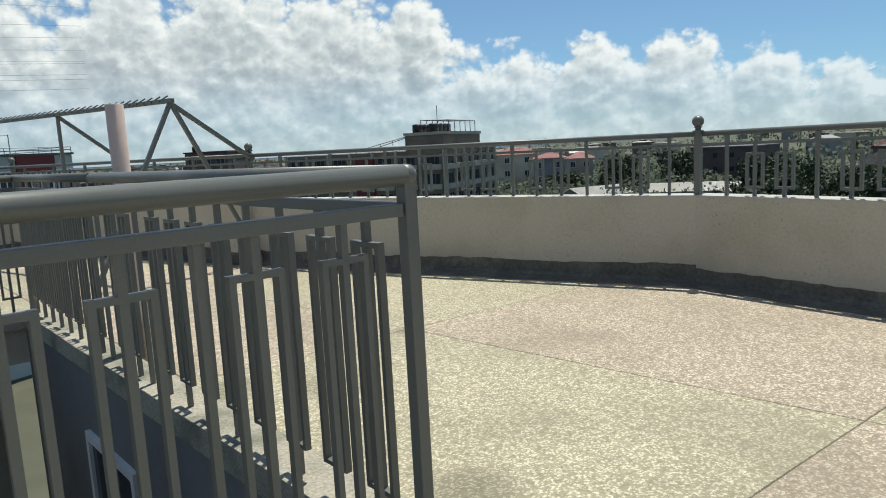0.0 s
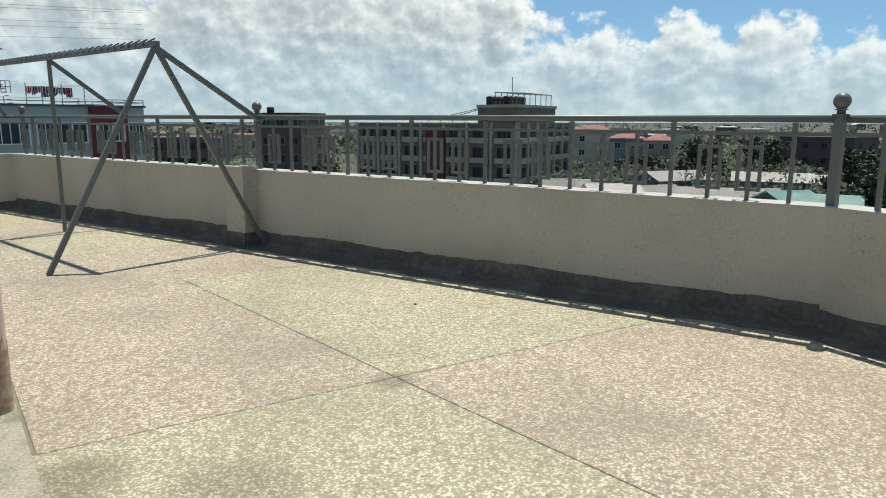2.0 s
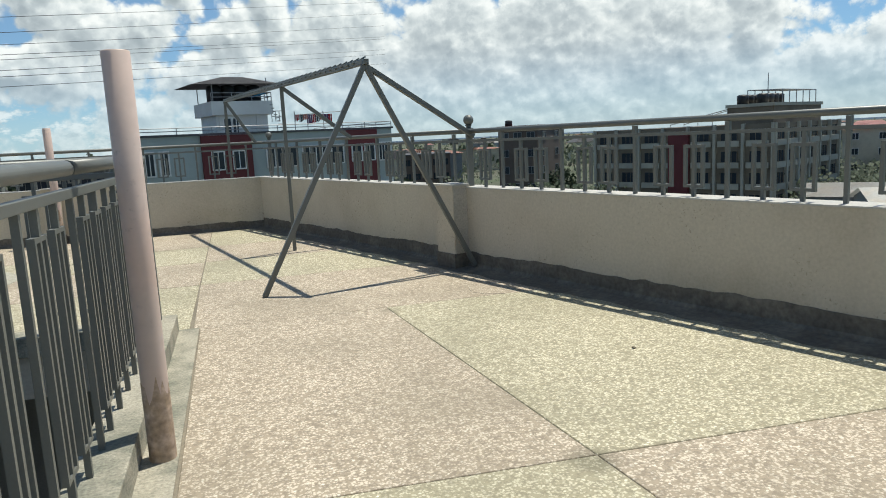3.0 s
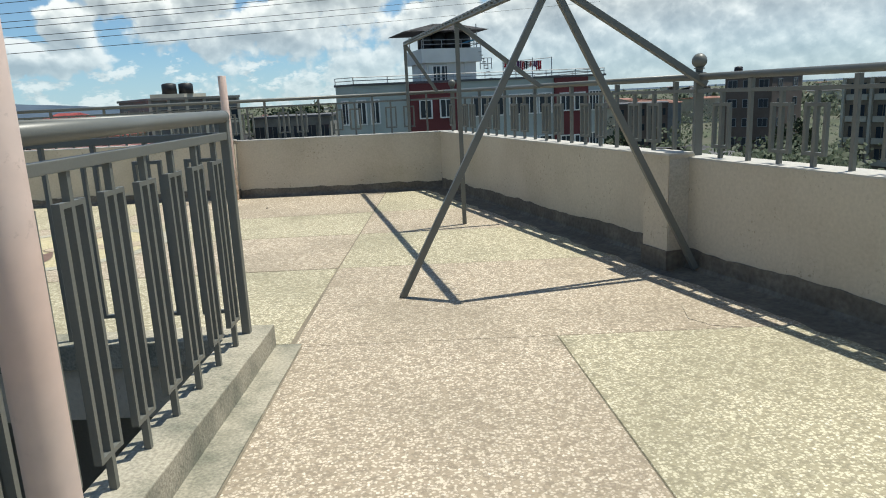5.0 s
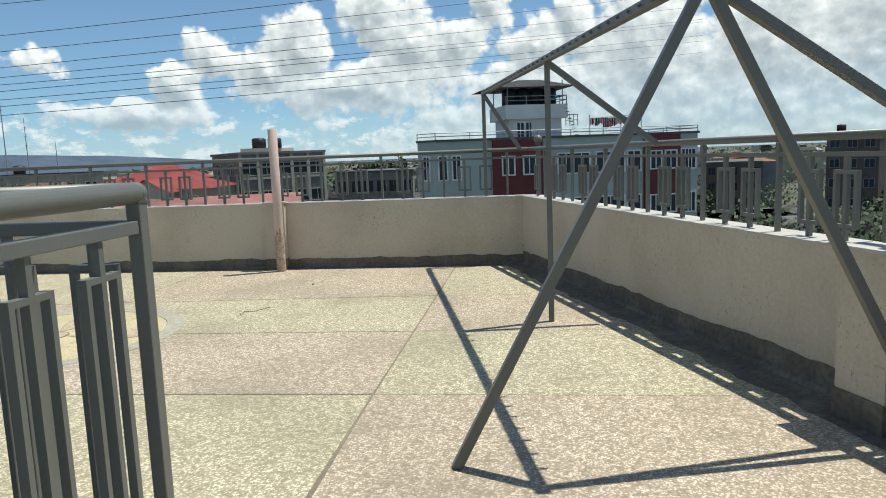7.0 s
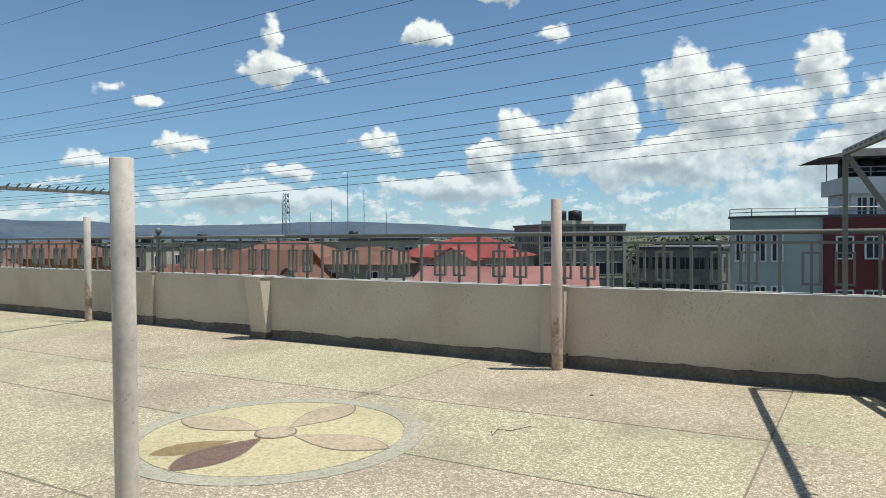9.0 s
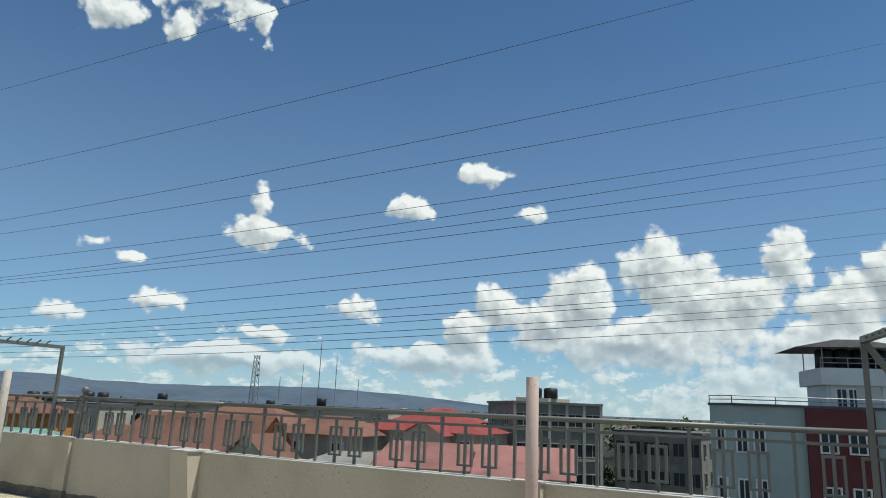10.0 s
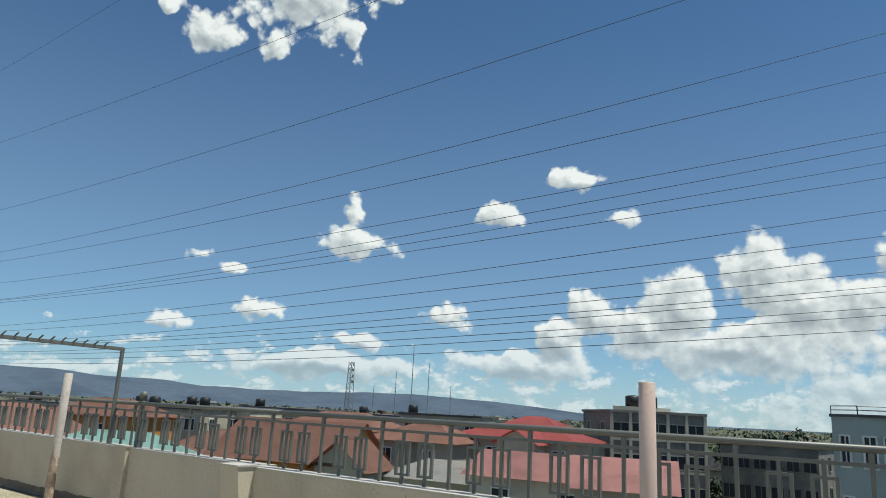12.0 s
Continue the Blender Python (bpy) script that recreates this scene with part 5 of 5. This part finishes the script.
# far town: small houses out to the horizon
def far_town():
    rnd = random.Random(11)
    walls = (M_CREAMWALL, M_GREYWALL, M_BRICK, M_TAN_LIGHT, M_CREAMWALL)
    roofs = (M_ROOF_TILE, M_ROOF_TIN, M_ROOF_TIN, M_ROOF_PINK, M_ROOF_DARK, M_ROOF_TILE)
    protos = []
    for i in range(12):
        w, d = rnd.uniform(9, 18), rnd.uniform(8, 12)
        flat = i % 3 == 2
        e = rnd.choice((3.5, 4.5, 6.5, 7.5, 9.0)) if not flat else rnd.choice((9.0, 10.5, 11.5))
        h = gable_house("house", "far town house with a pitched roof" if not flat else "far town block with a low roof", (0, 0), 0, w, d, GROUND + e, GROUND + e + (0.6 if flat else rnd.uniform(1.4, 2.6)), walls[i % 5], roofs[i % 6], 0.6, False)
        h["group"] = "houses of the far town"
        protos.append(h)
    n = 0
    for i in range(1500):
        az = rnd.uniform(-74, 80)
        d = 105 * (1700 / 105) ** (rnd.random() ** 0.85)
        if -12 < az < 16 and d < 160:
            continue
        if 18 < az < 70 and d < 215:
            continue
        if i % 11 == 0:
            az, d = rnd.uniform(16, 25), rnd.uniform(74, 99)
        p = at_az(az, d)
        m = Matrix.Translation((p.x, p.y, GROUND)) @ Matrix.Rotation(rnd.uniform(0, math.pi), 4, "Z") @ Matrix.Diagonal((1, 1, 0.6 if d < 100 else 1, 1))
        if n < len(protos):
            protos[n].matrix_basis = m
        else:
            copy_thing(protos[(4, 10)[n % 2] if d < 100 else n % len(protos)], m)
        n += 1
        if n > 240:
            break


far_town()


# ---------- trees ----------
def tree_meshes(seed, h, r):
    rnd = random.Random(seed)
    bm = bmesh.new()
    tube(bm, [(0, 0, 0), (0.15, 0.1, h * 0.3), (0.0, 0.2, h * 0.6), (0.1, 0.1, h * 0.9)], [0.4, 0.32, 0.2, 0.05], 8)
    tips = []
    for i in range(9):
        a = i * 2.4 + rnd.random()
        z0 = h * rnd.uniform(0.3, 0.65)
        q = (math.cos(a) * r * rnd.uniform(0.5, 0.8), math.sin(a) * r * rnd.uniform(0.5, 0.8), z0 + h * rnd.uniform(0.12, 0.3))
        tube(bm, [(0, 0.1, z0), tuple(0.5 * c for c in (q[0], q[1], q[2] + z0)), q], [0.16, 0.1, 0.03], 6)
        tips.append(q)
    trunk = bpy.data.meshes.new("trunk")
    bm.to_mesh(trunk)
    bm.free()
    trunk.materials.append(M_WOOD_BARK)
    tips += [(rnd.gauss(0, r * 0.35), rnd.gauss(0, r * 0.35), h * rnd.uniform(0.6, 1.0)) for _ in range(12)]
    verts, faces = [], []
    for q in tips:
        rr = r * rnd.uniform(0.25, 0.48)
        for _ in range(130):
            u = Vector((rnd.gauss(0, 1), rnd.gauss(0, 1), rnd.gauss(0, 0.7))).normalized() * rr * rnd.uniform(0.45, 1.05)
            c = Vector(q) + u
            s = rnd.uniform(0.18, 0.42)
            x = Vector((rnd.gauss(0, 1), rnd.gauss(0, 1), rnd.gauss(0, 1))).normalized()
            y = x.cross(Vector((rnd.gauss(0, 1), rnd.gauss(0, 1), rnd.gauss(0, 1)))).normalized()
            k = len(verts)
            verts += [tuple(c - x * s), tuple(c + y * s * 0.6), tuple(c + x * s), tuple(c - y * s * 0.6)]
            faces.append((k, k + 1, k + 2, k + 3))
    crown = bpy.data.meshes.new("crown")
    crown.from_pydata(verts, [], faces)
    crown.materials.append(M_LEAF)
    return trunk, crown


def plant_trees():
    kinds = [tree_meshes(s, h, r) for s, h, r in ((1, 12, 4.2), (2, 10, 4.8), (3, 14, 3.6), (4, 8, 3.4))]
    rnd = random.Random(8)
    spots = [(69.5, 78, 2, 0.68), (73, 70, 0, 0.78), (76, 66, 2, 0.68), (79, 74, 1, 0.85), (71, 92, 2, 0.72), (75, 95, 1, 0.9), (58, 130, 3, 0.8), (54.5, 125, 3, 0.9), (52, 140, 1, 0.75),
             (67.5, 110, 1, 1.0), (-12.5, 112, 1, 1.25), (-15.4, 100, 3, 1.0), (-10.8, 115, 0, 1.1), (-33, 100, 1, 1.1), (-47, 110, 0, 1.0), (-56, 72, 3, 1.0), (-62, 64, 3, 1.0), (12, 90, 1, 0.9), (26, 110, 3, 1.0), (57, 150, 1, 1.0), (61, 150, 0, 0.9), (-39, 66, 3, 0.9)]
    for az, d, k, s in spots:
        p = at_az(az, d)
        t = thing("tree", "dark green leafy tree among the houses", "tree", "trees of the town", at=(p.x, p.y, GROUND), turn=rnd.uniform(0, 6))
        t.scale = (s, s, s)
        put_mesh("trunk", kinds[k][0], t, Matrix.Identity(4))
        put_mesh("crown", kinds[k][1], t, Matrix.Identity(4))
    # far woods between the houses
    verts, faces = [], []
    for i in range(2600):
        az = rnd.uniform(-76, 82)
        d = 120 * (2200 / 120) ** (rnd.random() ** 0.8)
        if -10 < az < 14 and d < 170 or 26 < az < 48 and d < 175:
            continue
        if i % 5 == 0:
            az, d = rnd.uniform(44, 72), rnd.uniform(98, 215)
        elif i % 9 == 1:
            az, d = rnd.uniform(15, 30), rnd.uniform(62, 100)
        p = at_az(az, d)
        hgt = rnd.uniform(4.0, 10.5) if d > 215 else rnd.uniform(3.0, 7.5)
        w = rnd.uniform(2.0, 4.5) * (1 + d / 1400)
        for j in range(90 if d < 230 else 26 if d < 500 else 9):
            c = Vector((p.x + rnd.gauss(0, w * 0.5), p.y + rnd.gauss(0, w * 0.5), GROUND + hgt * (0.35 + 0.65 * rnd.random())))
            s = rnd.uniform(0.2, 0.45) if d < 230 else rnd.uniform(0.5, 1.1) * (1 + d / 900)
            x = Vector((rnd.gauss(0, 1), rnd.gauss(0, 1), rnd.gauss(0, 1))).normalized()
            y = x.orthogonal().normalized()
            k = len(verts)
            verts += [tuple(c - x * s), tuple(c + y * s * 0.8), tuple(c + x * s), tuple(c - y * s * 0.8)]
            faces.append((k, k + 1, k + 2, k + 3))
    me = bpy.data.meshes.new("far_woods")
    me.from_pydata(verts, [], faces)
    me.materials.append(M_LEAF)
    tagged(new("far_woods", me), "dark green scattered trees between far houses", "woods", kind="stuff")


plant_trees()


# ---------- masts and power lines ----------
def mast(az, d, el, r, lattice=False):
    p = P2(az, d)
    top = 1.4 + d * math.tan(radians(el))
    m = thing("radio_mast", "steel lattice radio mast far over the roofs" if lattice else "thin steel radio mast far over the roofs", "mast", "masts over the town", at=(p.x, p.y, GROUND))
    h = top - GROUND
    bm = bmesh.new()
    if lattice:
        w = r
        for sx in (-1, 1):
            for sy in (-1, 1):
                tube(bm, [(sx * w, sy * w, 0), (sx * w * 0.5, sy * w * 0.5, h)], 0.2, 4)
        n = 16
        for i in range(n):
            z0, z1 = h * i / n, h * (i + 1) / n
            k0, k1 = w * (1 - 0.5 * i / n), w * (1 - 0.5 * (i + 1) / n)
            for sx, sy in ((1, 1), (-1, 1)):
                tube(bm, [(-sx * k0, -sy * k0, z0), (sx * k1, -sy * k1, z1)], 0.12, 4)
                tube(bm, [(-sx * k0, sy * k0, z0), (-sx * k1, -sy * k1, z1)], 0.12, 4)
        part("lattice", bm, M_STEEL, m)
        for i, z in enumerate((0.97, 0.9, 0.82, 0.75)):
            bm = bmesh.new()
            tube(bm, [(w * 0.9, -0.3, h * z - 0.8), (w * 0.9, -0.3, h * z + 0.8)], 0.5 if i % 2 else 0.3, 10)
            part("antenna_drum", bm, M_STEEL, m)
    else:
        tube(bm, [(0, 0, 0), (0, 0, h * 0.7), (0, 0, h)], [r, r * 0.8, r * 0.5], 6)
        part("pole", bm, M_STEEL, m)
        for z in (0.7, 0.8, 0.9):
            bm = bmesh.new()
            beam(bm, (-r * 3, 0, h * z), (r * 3, 0, h * z), 0.12, 0.12)
            part("cross_arm", bm, M_STEEL, m)


for az, d, el, r, lat in ((-43.7, 330, 3.5, 1.7, True), (-38.8, 300, 5.05, 0.22, False), (-40.1, 340, 3.0, 0.2, False), (-37.5, 320, 3.7, 0.2, False), (-35.7, 340, 2.0, 0.2, False), (-41.8, 300, 1.9, 0.2, False), (49.2, 400, 0.35, 0.3, False), (50.5, 400, 0.3, 0.3, False)):
    mast(az, d, el, r, lat)


def power_lines():
    # height over the street and slope of each line
    spans = [(26.3, -0.016), (18.0, -0.048), (13.46, -0.015), (10.63, -0.001), (9.75, -0.006), (8.26, -0.003), (7.63, 0.0136), (7.35, 0.007), (7.07, 0.0034),
             (6.0, 0.02), (5.5, 0.016), (4.96, 0.022), (4.66, 0.018), (4.44, 0.0125), (4.2, 0.019), (3.94, 0.015), (3.71, 0.018), (3.42, 0.017)]
    for z, slope in spans:
        bm = bmesh.new()
        pts = []
        for i in range(49):
            x = -150 + 156 * i / 48
            pts.append((x, 25 - 0.05 * x, z + slope * (x + 20) + 0.00045 * (x + 39) * (x - 1)))
        tube(bm, pts, [0.0105 if p[0] < -8 else max(0.004, 0.0105 - 0.0007 * (p[0] + 8)) for p in pts], 5)
        c = part("power_line", bm, M_CABLE)
        tagged(c, "thin dark overhead power line over the street", "cable", "overhead power lines")


power_lines()


# ---------- terrazzo panels and medallion ----------
def joint_x(y):
    return 1.69 + (5.65 - y) * 0.085


def panel(poly, mat, g=0.0035):
    """One terrazzo panel with open joints round it."""
    c = Vector((sum(p[0] for p in poly) / len(poly), sum(p[1] for p in poly) / len(poly)))
    bm = bmesh.new()
    ins = []
    n = len(poly)
    for i in range(n):
        p, a, b = Vector(poly[i]), Vector(poly[i - 1]), Vector(poly[(i + 1) % n])
        u, v = (a - p).normalized(), (b - p).normalized()
        ins.append(tuple(p + (u + v) * g))
    prism(bm, ins, 0.001, 0.011)
    bmesh.ops.recalc_face_normals(bm, faces=bm.faces)
    top = [e for e in bm.edges if all(v.co.z > 0.01 for v in e.verts)]
    bmesh.ops.bevel(bm, geom=top, offset=0.003, segments=1, affect="EDGES")
    part("terrazzo_panel", bm, mat, floor)


def wall_x(y):
    if y > BEND.y:
        return BEND.x + (CORNER.x - BEND.x) * (y - BEND.y) / (CORNER.y - BEND.y)
    return BEND.x + (A_END.x - BEND.x) * (y - BEND.y) / (A_END.y - BEND.y)


def lay_panels():
    tilt = -0.06
    ys = [-4.98, -3.4, -0.32, 2.72, 5.70]
    for i in range(4):
        y0, y1 = ys[i], ys[i + 1]
        k = i % 2
        xa0, xa1 = (0.27, 0.25)
        f = lambda x, y: (x, y + (x - 1.9) * tilt * (0 if y in (-4.98, 5.70) else 1))
        a = [f(xa0, y0), f(joint_x(y0), y0), f(joint_x(y1), y1), f(xa1, y1)]
        panel(a, (M_CREAM, M_PINK)[k])
        right = [f(joint_x(y0), y0), f(wall_x(y0), y0)]
        if y0 < BEND.y < y1:
            right.append(tuple(BEND))
        right += [f(wall_x(y1), y1), f(joint_x(y1), y1)]
        panel(right, (M_PINK, M_CREAM)[k])
    rows = [5.70, 7.55, 9.02, 10.42, 12.34]
    cols = [0.18, -3.05, -6.1, -9.2, -12.3, -15.98]
    lean = {5.70: 0.0, 7.55: 0.012, 9.02: 0.016, 10.42: 0.05, 12.34: 0.0}

    def g(x, y, k):
        return (x, y + (x - 0.18) * max(-7, 1) * lean[k] if x > -7 else y - 7.18 * lean[k])

    for i in range(4):
        y0, y1 = rows[i], rows[i + 1]
        panel([(0.2 if i == 0 else 0.18, y0), (wall_x(y0), y0), (wall_x(y1), y1), (0.18, y1)], (M_PINK, M_CREAM)[i % 2])
        for j in range(5):
            xr, xl = cols[j], cols[j + 1]
            ya = 5.75 if i == 0 and j == 0 else y0
            yb = y1 + (0.2 if i == 3 and j >= 2 else 0.0)
            panel([g(xl, ya, y0), g(xr, ya, y0), g(xr, yb, y1), g(xl, yb, y1)], (M_CREAM, M_PINK)[(i + j) % 2], 0.009)
    for j, (xa, xb) in enumerate(((-15.98, -12.3), (-12.3, -9.2), (-9.2, -6.1), (-6.1, -3.2))):
        for i, (y0, y1) in enumerate(((-4.98, -2.0), (-2.0, 1.0), (1.0, 3.4), (3.4, 5.70))):
            panel([(xa, y0), (xb, y0), (xb, y1), (xa, y1)], (M_CREAM, M_PINK)[(i + j) % 2])
    for j, (xa, xb) in enumerate(((-3.2, -1.5), (-1.5, 0.27))):
        for i, (y0, y1) in enumerate(((-4.98, -3.4), (-3.4, -0.32))):
            panel([(xa, y0), (xb, y0), (xb, y1), (xa, y1)], (M_CREAM, M_PINK)[(i + j) % 2])


lay_panels()


def medallion(cx, cy, r):
    ob = thing("floor_medallion", "round yellow terrazzo medallion with four pink petals", "medallion", at=(cx, cy, 0.011))
    n = 72

    def ring(r0, r1, z, mat, name, label):
        bm = bmesh.new()
        a = [[bm.verts.new((math.cos(k * math.tau / n) * q, math.sin(k * math.tau / n) * q, zz)) for k in range(n)] for q, zz in ((r1, 0), (r1, z), (r0, z), (r0, 0))]
        for u, v in zip(a, a[1:]):
            for k in range(n):
                bm.faces.new((u[k], u[(k + 1) % n], v[(k + 1) % n], v[k]))
        part(name, bm, mat, ob, label)

    ring(0.915, r, 0.004, M_RING, "border_ring", "grey terrazzo border ring")
    bm = bmesh.new()
    vs = [bm.verts.new((math.cos(k * math.tau / n) * 0.908, math.sin(k * math.tau / n) * 0.908, 0.003)) for k in range(n)]
    bm.faces.new(vs)
    part("disc", bm, M_CREAM_FLAT, ob, "yellow terrazzo disc")

    def petal(turn, r0, r1, w, z, mat, name, label):
        bm = bmesh.new()
        m = 18
        up, dn = [], []
        for i in range(m + 1):
            u = i / m
            rr = r0 + (r1 - r0) * u
            ww = w * math.sin(math.pi * u ** 1.3) ** 0.8
            for arr, s in ((up, 1), (dn, -1)):
                x, y = rr, s * ww
                arr.append((x * math.cos(turn) - y * math.sin(turn), x * math.sin(turn) + y * math.cos(turn)))
        pts = up + dn[::-1][1:-1]
        vs = [bm.verts.new((x, y, z)) for x, y in pts]
        bm.faces.new(vs)
        bmesh.ops.recalc_face_normals(bm, faces=bm.faces)
        for f in bm.faces:
            if f.normal.z < 0:
                f.normal_flip()
        part(name, bm, mat, ob, label)

    for k, turn in enumerate((92, 6, 184, 272)):
        t = radians(turn)
        petal(t, 0.13, 0.93, 0.172, 0.0045, M_JOINT, "petal_outline", "dark outline of a petal")
        petal(t, 0.14, 0.915, 0.16, 0.006, M_PETAL if k < 3 else M_WET, "petal", "pink terrazzo petal" if k < 3 else "petal darkened by a brown stain")
    petal(radians(246), 0.3, 0.86, 0.13, 0.0038, M_STAIN, "stain", "olive brown stain beside a petal")
    ring(0.0, 0.15, 0.0075, M_JOINT, "hub_outline", "dark outline of the hub")
    ring(0.0, 0.135, 0.009, M_PETAL, "hub", "pink terrazzo hub")


medallion(-2.87, 8.92, 1.06)


# ---------- small litter on the floor ----------
def scrap_wire(pts, r, label):
    bm = bmesh.new()
    tube(bm, pts, r, 6)
    tagged(part("scrap_wire", bm, M_BLACK), label, "wire")


scrap_wire([(-1.55, 9.70, 0.016), (-1.50, 9.62, 0.014), (-1.53, 9.76, 0.018), (-1.44, 9.79, 0.014), (-1.36, 9.97, 0.014)], 0.0022, "thin bent dark wire lying on the terrazzo")
scrap_wire([(2.52, 6.11, 0.0125), (2.48, 5.89, 0.0125), (2.57, 5.75, 0.0125), (2.72, 5.70, 0.0125)], 0.0009, "thin dark wire lying near the parapet")


def pebble(x, y, s, seed):
    bm = bmesh.new()
    bmesh.ops.create_icosphere(bm, subdivisions=2, radius=s)
    for v in bm.verts:
        v.co *= 1 + 0.35 * noise.noise(v.co * 60 + Vector((seed, 0, 0)))
        v.co.z *= 0.6
    ob = part("pebble", bm, M_JOINT)
    ob.location = (x, y, 0.011 + s * 0.5)
    tagged(ob, "small dark stone lying on the terrazzo", "stone", "loose stones on the floor")


for k, (px, py, ps) in enumerate(((2.85, 3.91, 0.013), (-1.30, 11.12, 0.015))):
    pebble(px, py, ps, k)
